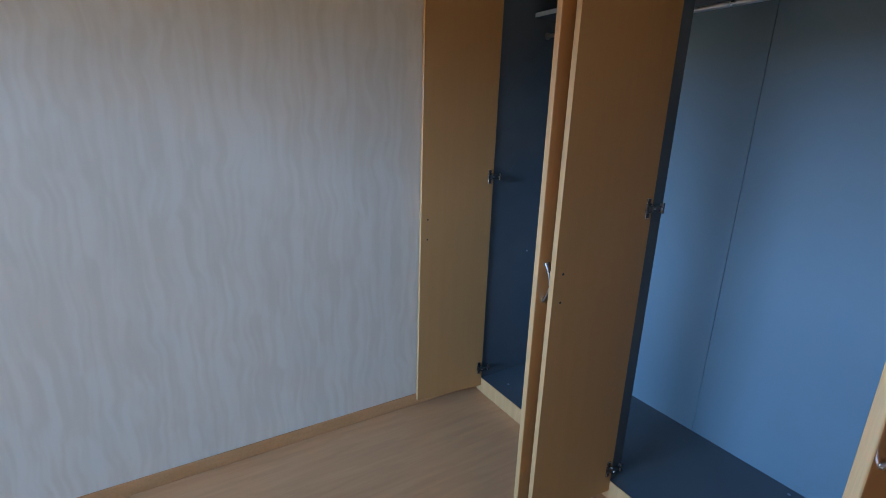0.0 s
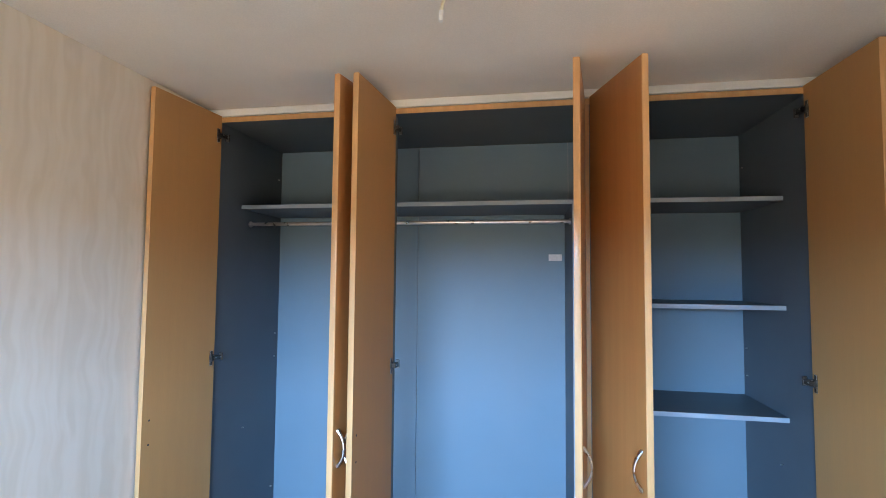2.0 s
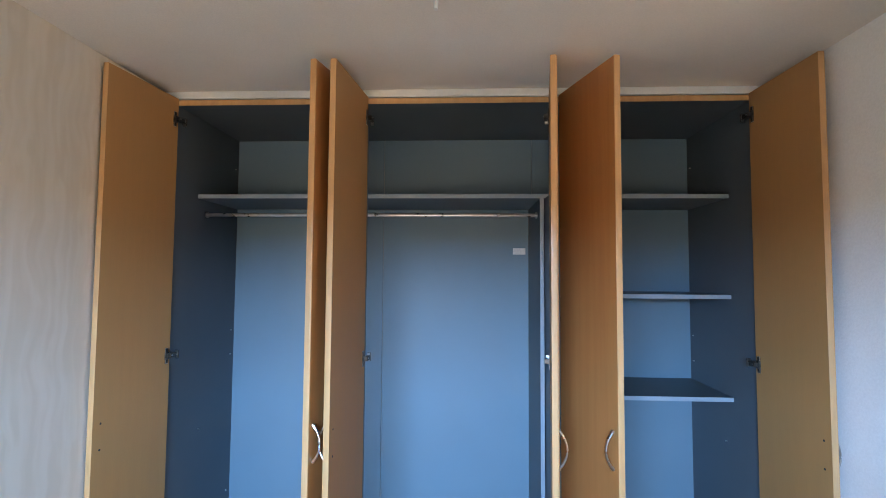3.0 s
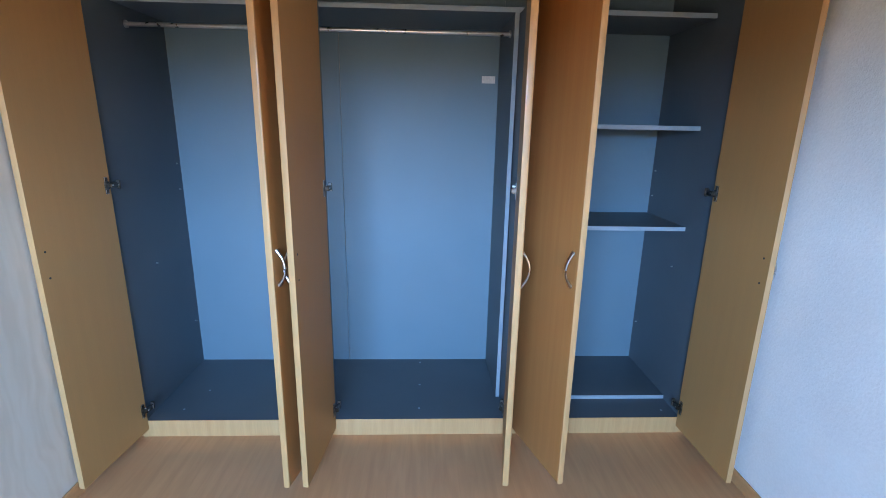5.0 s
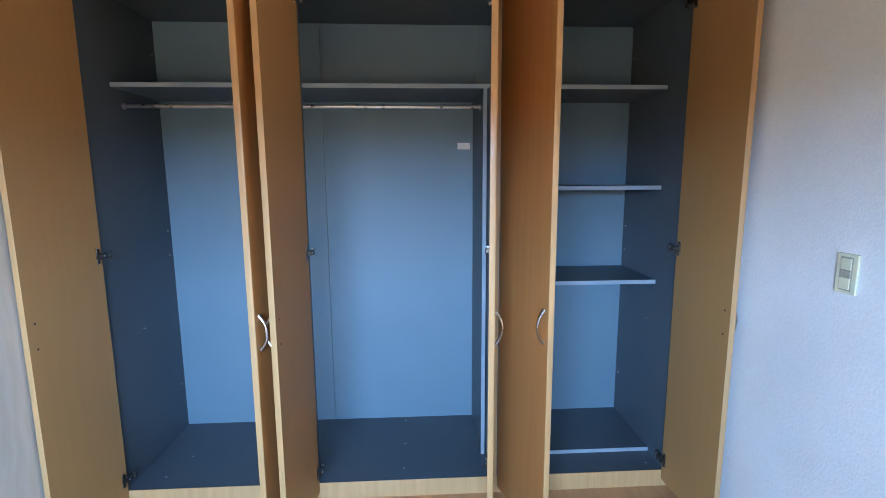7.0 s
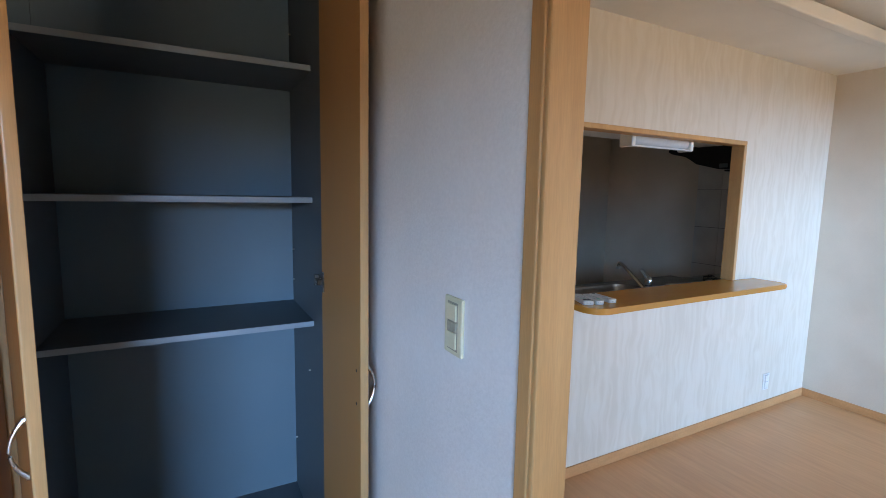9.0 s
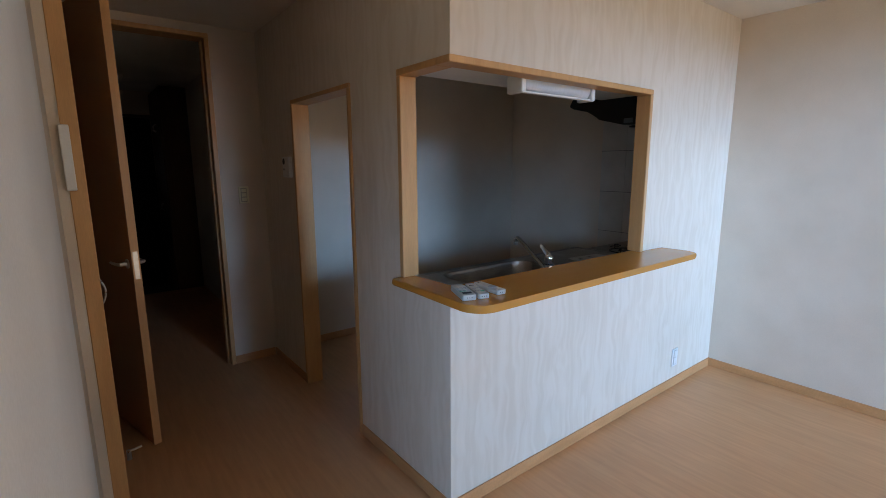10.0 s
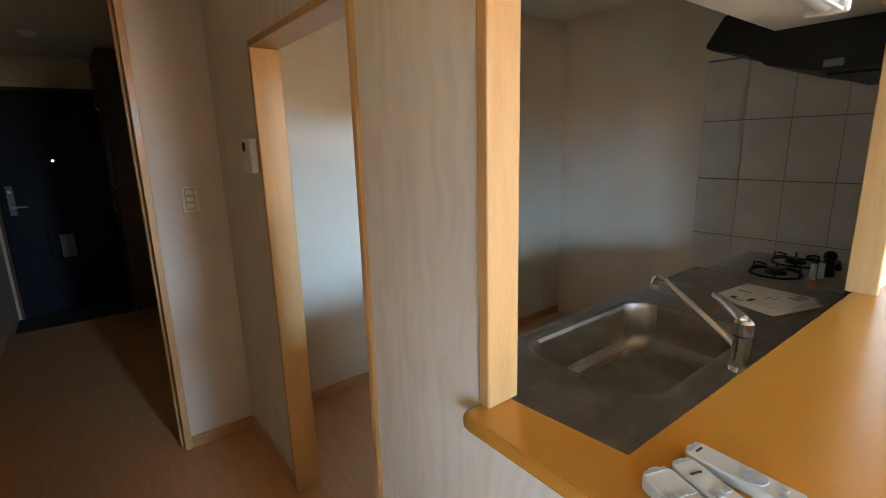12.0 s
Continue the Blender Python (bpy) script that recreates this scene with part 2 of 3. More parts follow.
        areas = sorted(p.area for p in me.polygons)
        limit = 8 * areas[len(areas) // 2]
        for p in me.polygons:
            if p.area > limit or abs(p.normal.z) > 0.9999:
                p.use_smooth = False
    return me


def solid(name, bm, mats, label="", category="", kind="", group=""):
    """A top-level object of one mesh."""
    return tagged(new(name, mesh_of(name, bm, mats)), label, category, group, kind)


def thing(name, label, category, m=None, group="", kind=""):
    """An Empty at a thing's base, to hold its parts."""
    ob = new(name)
    ob.empty_display_size = 0.1
    if m is not None:
        ob.matrix_basis = m
    return tagged(ob, label, category, group, kind)


def part(name, bm, mats, parent, label="", m=None):
    ob = new(name, mesh_of(name, bm, mats))
    ob.parent = parent
    if m is not None:
        ob.matrix_basis = m
    return tagged(ob, label)


# ---- structure ----
XL, XR, CEILING = -1.145, 1.550, 2.385
FRONT, BACK = 1.840, 2.448          # wardrobe's front and back
JAMB = 0.797                        # end of the wall beside the wide opening
KX, KY = 2.762, 1.996               # outer faces of the kitchen's corner
EAST, KEAST, KBACK, HALLWALL = 5.190, 5.400, 4.220, 4.195

# unseen ground, paled to bounce warm sunlight up to the ceilings
GROUND = surface("bounce_ground", (0.53, 0.43, 0.30), (0.62, 0.51, 0.37), 0.95, scale=0.6, fine=14, fine_amount=0.3, relief=0.3)
bm = bmesh.new()
bmesh.ops.create_grid(bm, x_segments=4, y_segments=4, size=300, matrix=pose(2, 0, -0.45))
solid("ground", bm, GROUND, "unseen pale ground added outside to bounce sunlight into the rooms", "ground", "structure")
# unseen wall, added to keep low horizon light out of the windows
solid("horizon_block", boxes((-60, 60, -9.2, -9.0, -0.45, 2.10)), BLOCK_GREY, "plain unseen wall added outside to block low sky light", "wall", "structure")
solid("floor", boxes((XL - 0.12, KEAST + 0.12, SOUTH - 0.15, KBACK + 0.12, -0.12, 0.0), (1.33, 2.90, KBACK + 0.12, 6.90, -0.12, 0.0)), FLOOR, "pale brown wood-print sheet floor through all rooms", "floor", "structure")
solid("entrance_floor", boxes((1.33, 2.90, 6.90, 7.95, -0.22, -0.10)), SLATE, "dark tiled sunken entrance floor", "floor", "structure")
solid("wall_west", boxes((XL - 0.12, XL, SOUTH, 2.70, 0, 2.6)), PAPER, "beige wallpaper with wavy vertical streaks", "wall", "structure")
solid("wall_wardrobe_back", boxes((XL, 1.60, BACK + 0.03, 2.70, 0, 2.6)), PLAIN, "plain wall closing the wardrobe niche", "wall", "structure")
solid("wall_switch", boxes((XR, 1.60, JAMB + 0.012, BACK + 0.03, 0, 2.6)), STIPPLE, "white stippled wall beside the wardrobe", "wall", "structure")
solid("wall_lintel", boxes((XR, 1.60, SOUTH, JAMB + 0.012, 2.34, 2.6)), STIPPLE, "white wall over the wide opening", "wall", "structure")
# unseen wall, added to stop bedroom window light reaching the kitchen side
solid("wall_cross_light_block", boxes((XR, 1.60, SOUTH, -0.95, 0, 2.34)), STIPPLE, "unseen white wall added to cut sky light crossing between the rooms", "wall", "structure")
BW, LW = (-1.04, 0.42, 0.15, 1.97), (2.98, 5.08, 0.0, 2.28)     # bedroom and living room windows
_y = (SOUTH - 0.15, SOUTH)
solid("wall_south", boxes((XL - 0.12, BW[0], *_y, 0, 2.6), (BW[1], LW[0], *_y, 0, 2.6), (LW[1], EAST + 0.12, *_y, 0, 2.6),
                          (BW[0], BW[1], *_y, 0, BW[2]), (BW[0], BW[1], *_y, BW[3], 2.6), (LW[0], LW[1], *_y, LW[3], 2.6)),
      PLAIN, "plain papered wall with window openings", "wall", "structure")
solid("wall_east", boxes((EAST, EAST + 0.12, SOUTH, KY + 0.056, 0, 2.6)), PLAIN, "plain pale wallpaper wall", "wall", "structure")
solid("wall_kitchen_east", boxes((KEAST, KEAST + 0.12, KY + 0.056, KBACK + 0.12, 0, 2.6)), PLAIN, "plain pale kitchen wall behind the stove", "wall", "structure")
solid("wall_kitchen_front", boxes((KX, 4.138, KY, KY + 0.056, 0, 0.945), (KX, 4.138, KY, KY + 0.056, 1.850, 2.6),
                                  (4.138, EAST, KY, KY + 0.056, 0, 2.6), (EAST, KEAST + 0.12, KY + 0.056, KY + 0.11, 0, 2.6)), PAPER,
      "white wallpaper with wavy streaks under the serving counter", "wall", "structure")
solid("wall_kitchen_side", boxes((KX, KX + 0.056, KY + 0.056, 2.325, 0, 0.945), (KX, KX + 0.056, KY + 0.056, 2.325, 1.850, 2.6),
                                 (KX, KX + 0.056, 2.325, 2.790, 0, 2.6), (KX, KX + 0.056, 2.790, 3.545, 1.848, 2.6),
                                 (KX, KX + 0.056, 3.545, KBACK, 0, 2.6)), PAPER,
      "beige streaked wallpaper wall beside the kitchen doorway", "wall", "structure")
solid("wall_kitchen_back", boxes((KX + 0.056, KEAST, KBACK, KBACK + 0.12, 0, 2.6)), PLAIN, "plain pale kitchen back wall", "wall", "structure")
solid("wall_hall", boxes((2.443, KX, HALLWALL, HALLWALL + 0.12, 0, 2.6), (1.3, 1.600, HALLWALL, HALLWALL + 0.12, 0, 2.6),
                         (1.600, 2.443, HALLWALL, HALLWALL + 0.12, 2.305, 2.6)), PLAIN, "plain wall round the hall doorway", "wall", "structure")
solid("wall_living_west", boxes((1.48, 1.60, 2.70, HALLWALL, 0, 2.6)), PLAIN, "plain pale living room wall", "wall", "structure")
solid("wall_hall_west", boxes((1.44, 1.56, HALLWALL + 0.12, 7.9, -0.12, 2.6)), PLAIN, "plain wall of the dark hall", "wall", "structure")
solid("wall_hall_east", boxes((2.78, 2.90, HALLWALL + 0.12, 7.9, -0.12, 2.6)), PLAIN, "plain wall of the dark hall", "wall", "structure")
# last box: unseen backing added to stop daylight leaking round the door
solid("wall_entrance", boxes((1.56, 1.61, 7.72, 7.9, -0.12, 2.6), (2.49, 2.78, 7.72, 7.9, -0.12, 2.6), (1.61, 2.49, 7.72, 7.9, 2.07, 2.6), (1.33, 2.90, 7.9, 7.95, -0.22, 2.6)),
      PLAIN, "plain wall round the entrance door, with an added unseen light stop behind it", "wall", "structure")
solid("ceiling_bedroom", boxes((XL, XR, SOUTH, 2.49, CEILING, CEILING + 0.1)), CEIL, "plain off-white papered ceiling", "ceiling", "structure")
TX0, TX1, TY0, TY1 = 2.20, 4.73, -1.35, 1.565     # raised tray of the living room ceiling
solid("ceiling_living", boxes((XR, TX0, SOUTH, 4.42, CEILING, CEILING + 0.12), (TX1, KEAST + 0.12, SOUTH, 4.42, CEILING, CEILING + 0.12),
                              (TX0, TX1, SOUTH, TY0, CEILING, CEILING + 0.12), (TX0, TX1, TY1, 4.42, CEILING, CEILING + 0.12),
                              (TX0, TX1, TY0, TY1, CEILING + 0.09, CEILING + 0.2)), CEIL, "off-white ceiling with a raised tray", "ceiling", "structure")
solid("ceiling_hall", boxes((1.33, 2.90, 4.42, 7.9, CEILING, CEILING + 0.1)), CEIL, "plain ceiling of the dark hall", "ceiling", "structure")
solid("ceiling_trim", boxes((TX0, TX1, TY1 - 0.055, TY1, CEILING - 0.012, CEILING + 0.06), (TX0, TX1, TY0, TY0 + 0.055, CEILING - 0.012, CEILING + 0.06),
                            (TX0, TX0 + 0.055, TY0 + 0.055, TY1 - 0.055, CEILING - 0.012, CEILING + 0.06),
                            (TX1 - 0.055, TX1, TY0 + 0.055, TY1 - 0.055, CEILING - 0.012, CEILING + 0.06), bevel=0.008),
      CEIL, "white moulding round the ceiling tray", "trim", "structure")


def baseboard(name, *rows):
    return solid(name, boxes(*rows, bevel=0.004), BOARD, "thin brown wooden baseboard", "baseboard", "structure")


baseboard("baseboard_west", (XL, XL + 0.009, SOUTH, FRONT, 0, 0.062))
baseboard("baseboard_switch", (XR - 0.009, XR, 0.835, FRONT, 0, 0.062))
baseboard("baseboard_kitchen_front", (KX - 0.009, EAST - 0.009, KY - 0.009, KY, 0, 0.062))
baseboard("baseboard_kitchen_side", (KX - 0.009, KX, KY, 2.775, 0, 0.062))
baseboard("baseboard_kitchen_side", (KX - 0.009, KX, 3.560, HALLWALL - 0.009, 0, 0.062))
baseboard("baseboard_east", (EAST - 0.009, EAST, SOUTH, KY, 0, 0.062))
baseboard("baseboard_hall", (2.458, KX - 0.009, HALLWALL - 0.009, HALLWALL, 0, 0.062))
baseboard("baseboard_kitchen_back", (KX + 0.056, KEAST, KBACK - 0.009, KBACK, 0, 0.062))
baseboard("baseboard_living_west", (1.60, 1.609, 0.84, 2.66, 0, 0.062))

# wide opening between the bedroom and the living room
f = thing("opening_frame", "ochre wooden lining of the wide room opening", "door frame", kind="structure")
part("jamb", boxes((XR - 0.010, 1.612, JAMB, JAMB + 0.012, 0, 2.33), bevel=0.003), TRIM, f)
part("casing", boxes((XR - 0.012, XR, JAMB + 0.012, JAMB + 0.045, 0, 2.365), bevel=0.003), TRIM, f)
part("casing", boxes((1.60, 1.612, JAMB + 0.012, JAMB + 0.045, 0, 2.365), bevel=0.003), TRIM, f)
# jamb on the end of the added unseen wall
part("jamb", boxes((XR - 0.010, 1.612, -0.95, -0.938, 0, 2.318), bevel=0.003), TRIM, f)
part("head", boxes((XR - 0.010, 1.612, -0.95, JAMB, 2.318, 2.338), bevel=0.003), TRIM, f)

# kitchen doorway lining
f = thing("kitchen_door_frame", "ochre wooden lining of the open kitchen doorway", "door frame", kind="structure")
for y0, y1 in ((2.772, 2.796), (3.534, 3.558)):
    part("jamb", boxes((KX - 0.012, KX + 0.098, y0, y1, 0, 1.836), bevel=0.004), TRIM, f)
part("head", boxes((KX - 0.012, KX + 0.098, 2.772, 3.558, 1.836, 1.860), bevel=0.004), TRIM, f)

# lining of the serving hatch, open at its corner
f = thing("hatch_frame", "ochre wooden lining of the open serving hatch", "window frame", kind="structure")
part("head", boxes((KX - 0.012, 4.148, KY - 0.012, KY + 0.070, 1.826, 1.853), bevel=0.004), TRIM, f)
part("head", boxes((KX - 0.012, KX + 0.070, KY + 0.070, 2.338, 1.826, 1.853), bevel=0.004), TRIM, f)
part("jamb", boxes((4.121, 4.148, KY - 0.012, KY + 0.070, 0.976, 1.826), bevel=0.004), TRIM, f)
part("jamb", boxes((KX - 0.012, KX + 0.070, 2.310, 2.338, 0.976, 1.826), bevel=0.004), TRIM, f)

# hall doorway lining and door
f = thing("hall_door_frame", "ochre wooden frame of the tall hall doorway", "door frame", kind="structure")
part("jamb", boxes((2.426, 2.457, HALLWALL - 0.014, HALLWALL + 0.134, 0, 2.300), bevel=0.004), TRIM, f)
part("jamb", boxes((1.590, 1.622, HALLWALL - 0.014, HALLWALL + 0.134, 0, 2.300), bevel=0.004), TRIM, f)
part("head", boxes((1.590, 2.457, HALLWALL - 0.014, HALLWALL + 0.134, 2.300, 2.330), bevel=0.004), TRIM, f)
part("stop", boxes((2.414, 2.426, HALLWALL + 0.04, HALLWALL + 0.09, 0, 2.29), bevel=0.002), TRIM, f)

# windows in the south wall
for n, (x0, x1, z0, z1) in enumerate((BW, LW)):
    w = thing("window_%d" % (n + 1), "plain aluminium sliding window with clear sky beyond", "window", kind="structure")
    t = 0.04
    part("window_frame", boxes((x0, x1, SOUTH - 0.09, SOUTH - 0.03, z1 - t, z1), (x0, x1, SOUTH - 0.09, SOUTH - 0.03, z0, z0 + t),
                               (x0, x0 + t, SOUTH - 0.09, SOUTH - 0.03, z0 + t, z1 - t), (x1 - t, x1, SOUTH - 0.09, SOUTH - 0.03, z0 + t, z1 - t),
                               ((x0 + x1) / 2 - 0.02, (x0 + x1) / 2 + 0.02, SOUTH - 0.09, SOUTH - 0.03, z0 + t, z1 - t)), WHITE, w)


# ---- wardrobe ----
def handle_mesh():
    """Bowed pull of 12 cm that stands 3 cm off its door; it lies along z, away along -y."""
    bm = bmesh.new()
    pts = [(0, 0.002 - 0.030 * math.sin(math.pi * k / 14) ** 0.8, -0.066 + 0.132 * k / 14) for k in range(15)]
    tube(bm, pts, [0.0085 - 0.0035 * math.sin(math.pi * k / 14) for k in range(15)], 10, 0.7)
    for z in (-0.063, 0.063):
        cyl(bm, (0, 0.001, z), (0, -0.006, z), 0.0085, 0.007, 12)
    return mesh_of("handle", bm, SATIN)


def hinge_mesh():
    """Concealed hinge: bright cup plate on the door's inner face (+y), darker arm and foot on the cabinet's side panel."""
    bm = bmesh.new()
    box(bm, 0.014, 0.030, -0.001, 0.0035, -0.034, 0.034, 0.0008, 1)
    plate = len(bm.faces)
    box(bm, 0.010, 0.034, 0.001, 0.006, -0.016, 0.016, 0.001, 1)
    box(bm, -0.016, 0.022, 0.004, 0.022, -0.010, 0.010, 0.002, 1)
    box(bm, -0.032, -0.012, 0.006, 0.016, -0.007, 0.007, 0.002, 1)
    box(bm, -0.037, -0.029, 0.002, 0.018, -0.018, 0.018, 0.001, 1)
    arm = len(bm.faces)
    cyl(bm, (-0.022, 0.015, 0), (-0.022, 0.019, 0), 0.004, None, 10)
    cyl(bm, (0.013, 0.006, 0.009), (0.013, 0.0225, 0.0), 0.0045, None, 10)
    bm.faces.ensure_lookup_table()
    for k, fc in enumerate(bm.faces):
        fc.material_index = 1 if plate <= k < arm else 0
    return mesh_of("hinge", bm, [SATIN, HINGE_METAL])


HANDLE, HINGE = handle_mesh(), hinge_mesh()


def wardrobe_door(parent, hinge_xy, free_xy, outer, z0=0.040, z1=2.350):
    """A door whose inner face runs from its hinge to its free edge. outer: +1 if its outer face lies on the left of that way."""
    h, e = Vector((*hinge_xy, 0)), Vector((*free_xy, 0))
    width, ang = (e - h).length, math.atan2(e.y - h.y, e.x - h.x)
    t = 0.025
    bm = bmesh.new()
    box(bm, 0, width, 0, t, z0, z1)
    bmesh.ops.bevel(bm, geom=[x for x in bm.edges if all(v.co.y > t / 2 for v in x.verts)], offset=0.006, segments=3, affect="EDGES", profile=0.5)
    bmesh.ops.bevel(bm, geom=[x for x in bm.edges if x.is_boundary is False and all(v.co.y < 0.001 for v in x.verts)], offset=0.0012, segments=1, affect="EDGES")
    bm.normal_update()
    for fc in bm.faces:
        c = fc.normal
        fc.material_index = 0 if c.y < -0.9 else 1 if c.y > 0.95 else 2
    if outer < 0:
        bmesh.ops.scale(bm, vec=(1, -1, 1), verts=bm.verts)
    d = part("door", bm, [BEECH_IN, BEECH_OUT, EDGE], parent, "beech door, open", Matrix.Translation(h) @ Matrix.Rotation(ang, 4, "Z"))
    o = new("handle", HANDLE)
    o.parent, o.matrix_basis = d, Matrix.Translation((width - 0.034, outer * t, 0.947)) @ Matrix.Rotation(math.pi if outer > 0 else 0, 4, "Z")
    tagged(o, "bowed satin metal pull handle")
    for z in (0.150, 1.190, 2.250):
        o = new("hinge", HINGE)
        o.parent = d
        o.matrix_basis = Matrix.Translation((0, 0, z)) @ Matrix.Diagonal((1, -outer, 1, 1))
        tagged(o, "metal concealed hinge")
    for z in (0.901, 0.997):
        part("screw_hole", cyl(bmesh.new(), (width - 0.034, 0.001 * outer, z), (width - 0.034, -0.0008 * outer, z), 0.0042, None, 10), DARK, d, "dark screw hole")
    return d


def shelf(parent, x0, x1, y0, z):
    s = part("shelf", boxes((x0, x1, y0 + 0.003, BACK - 0.008, z - 0.020, z)), GREY_SHADED, parent)
    part("edging", boxes((x0, x1, y0, y0 + 0.003, z - 0.020, z), bevel=0.0008), GREY_EDGE, s, "pale grey shelf edging")


def shelf_pin(parent, x, y, z, dx):
    part("shelf_pin", cyl(bmesh.new(), (x, y, z), (x + dx, y, z), 0.004, 0.003, 8), SATIN, parent)


WX = (-1.082, -0.2415, -0.2055, 0.6170, 0.6530, 1.482)      # inner side, stile, stile, inner side
SHELF_Y = 2.034
u = thing("wardrobe", "built-in six-door beech wardrobe, all doors open, empty grey inside", "wardrobe")
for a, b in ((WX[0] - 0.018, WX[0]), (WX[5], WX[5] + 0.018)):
    part("side_panel", boxes((a, b, FRONT, BACK, 0.0, 2.350)), GREY_SHADED, u)
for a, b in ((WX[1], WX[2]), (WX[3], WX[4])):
    q = part("stile", boxes((a, b, FRONT + 0.002, FRONT + 0.065, 0.083, 2.325), bevel=0.001), GREY_SHADED, u, "grey front stile")
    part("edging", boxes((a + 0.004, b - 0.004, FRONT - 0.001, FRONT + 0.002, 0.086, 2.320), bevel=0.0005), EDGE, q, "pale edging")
part("bottom_panel", boxes((WX[0], WX[5], FRONT + 0.002, BACK - 0.008, 0.063, 0.083)), GREY_SHADED, u)
part("top_panel", boxes((WX[0], WX[5], FRONT + 0.004, BACK - 0.008, 2.325, 2.345)), GREY_SHADED, u)
part("top_edging", boxes((WX[0], WX[5], FRONT - 0.001, FRONT + 0.004, 2.321, 2.346), bevel=0.001), EDGE, u, "pale beech edging")
part("plinth", boxes((WX[0] - 0.018, WX[5] + 0.018, FRONT - 0.004, FRONT - 0.0005, 0.0, 0.085), bevel=0.001), EDGE, u, "pale beech plinth")
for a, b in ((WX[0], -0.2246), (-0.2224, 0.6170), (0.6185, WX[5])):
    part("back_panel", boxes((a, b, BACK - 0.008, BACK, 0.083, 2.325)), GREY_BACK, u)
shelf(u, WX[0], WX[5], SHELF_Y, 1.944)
r = part("hanging_rail", cyl(bmesh.new(), (WX[0] + 0.001, 2.118, 1.852), (0.597, 2.118, 1.852), 0.0095, None, 18), SATIN, u, "satin metal hanging rail")
for q, d in ((WX[0], 1), (0.598, -1)):
    part("rail_socket", cyl(bmesh.new(), (q, 2.118, 1.852), (q + d * 0.007, 2.118, 1.852), 0.016, None, 18), SATIN, r)
for x, d in ((WX[0], 1), (WX[5], -1)):
    for z in (0.35, 1.10, 1.235, 2.15):
        shelf_pin(u, x, 2.40, z, d * 0.008)
    shelf_pin(u, x, 2.10, 0.78, d * 0.008)
for z in (1.470, 0.998):
    shelf(u, 0.6485, WX[5], SHELF_Y, z)
shelf(u, 0.6485, WX[5], 2.003, 0.1035)
for x, y in ((-0.95, 1.93), (-0.90, 2.10), (0.20, 1.93), (0.20, 2.15), (0.20, 2.40), (1.42, 1.90)):
    part("screw_cap", cyl(bmesh.new(), (x, y, 0.083), (x, y, 0.0845), 0.006, 0.005, 10), GREY_EDGE, u)
s = part("inner_panel", boxes((0.598, 0.6168, SHELF_Y - 0.003, BACK - 0.009, 0.0835, 1.923)), GREY_SHADED, u)
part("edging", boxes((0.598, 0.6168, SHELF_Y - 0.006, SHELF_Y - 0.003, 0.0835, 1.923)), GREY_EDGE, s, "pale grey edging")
part("divider", boxes((0.622, 0.648, FRONT + 0.0655, BACK - 0.009, 0.0835, 1.923)), GREY_SHADED, u)
part("sticker", boxes((0.512, 0.582, BACK - 0.0095, BACK - 0.008, 1.670, 1.706), bevel=0.0004), SHEET, u, "small white paper sticker")
wardrobe_door(u, (-1.070, 1.836), (-1.108, 1.458), -1)
wardrobe_door(u, (-0.250, 1.836), (-0.334, 1.455), 1)
wardrobe_door(u, (-0.196, 1.836), (-0.236, 1.452), -1)
wardrobe_door(u, (0.607, 1.836), (0.543, 1.448), 1)
wardrobe_door(u, (0.672, 1.836), (0.794, 1.458), -1)
wardrobe_door(u, (1.466, 1.836), (1.474, 1.447), 1)
solid("wardrobe_filler", boxes((XL, -1.1005, FRONT, FRONT + 0.018, 0, 2.350), (1.5005, XR, FRONT, FRONT + 0.018, 0, 2.350)), EDGE,
      "beech filler strips between wardrobe and walls", "trim", "structure")
solid("wardrobe_trim", boxes((XL, XR, FRONT - 0.004, FRONT + 0.014, 2.3505, CEILING), bevel=0.003), WHITE, "white strip between wardrobe and ceiling", "trim", "structure")

# ceiling cable of a missing lamp
bm = bmesh.new()
tube(bm, [(0.168, 1.060, CEILING), (0.168, 1.055, 2.370), (0.172, 1.035, 2.352), (0.176, 1.012, 2.345), (0.172, 0.997, 2.332), (0.164, 0.990, 2.31), (0.160, 0.988, 2.285)], 0.0042, 8)
c = thing("ceiling_cable", "cut cream lamp cable hanging from the ceiling", "cable")
part("cable", bm, CREAM, c)
part("cap", cyl(bmesh.new(), (0.160, 0.988, 2.287), (0.159, 0.987, 2.258), 0.0065, 0.006, 12), WHITE, c, "white end cap")


# ---- switches and outlets ----
def wall_plate(name, label, m, rows, mat=CREAM, w=0.070, h=0.120):
    """A plate on a wall that faces -y before m is applied, with its rockers."""
    p = thing(name, label, "switch" if "switch" in name else "outlet", m)
    part("plate", boxes((-w / 2, w / 2, -0.008, 0, -h / 2, h / 2), bevel=0.003), mat, p)
    # on cream plates the sheet's darker colour carries the shade between rockers
    part("recess", boxes((-0.0205, 0.0205, -0.0085, -0.008, -0.050, 0.050)), CREAM_DARK if mat is CREAM else GREYBTN, p)
    for z0, z1, mt in rows:
        part("rocker", boxes((-0.017, 0.017, -0.012, -0.008, z0, z1), bevel=0.0015), mt, p)
    return p


wall_plate("light_switch", "cream double light switch on the stippled wall", pose(XR, 1.064, 1.227, 0, 0, -90),
           ((0.012, 0.046, CREAM), (-0.010, 0.010, CREAM_DARK), (-0.046, -0.012, CREAM)))
wall_plate("light_switch", "cream triple light switch beside the hall doorway", pose(2.606, HALLWALL, 1.258, 0, 0, 0),
           ((0.0185, 0.045, CREAM), (-0.0125, 0.0125, CREAM), (-0.045, -0.0185, CREAM)))
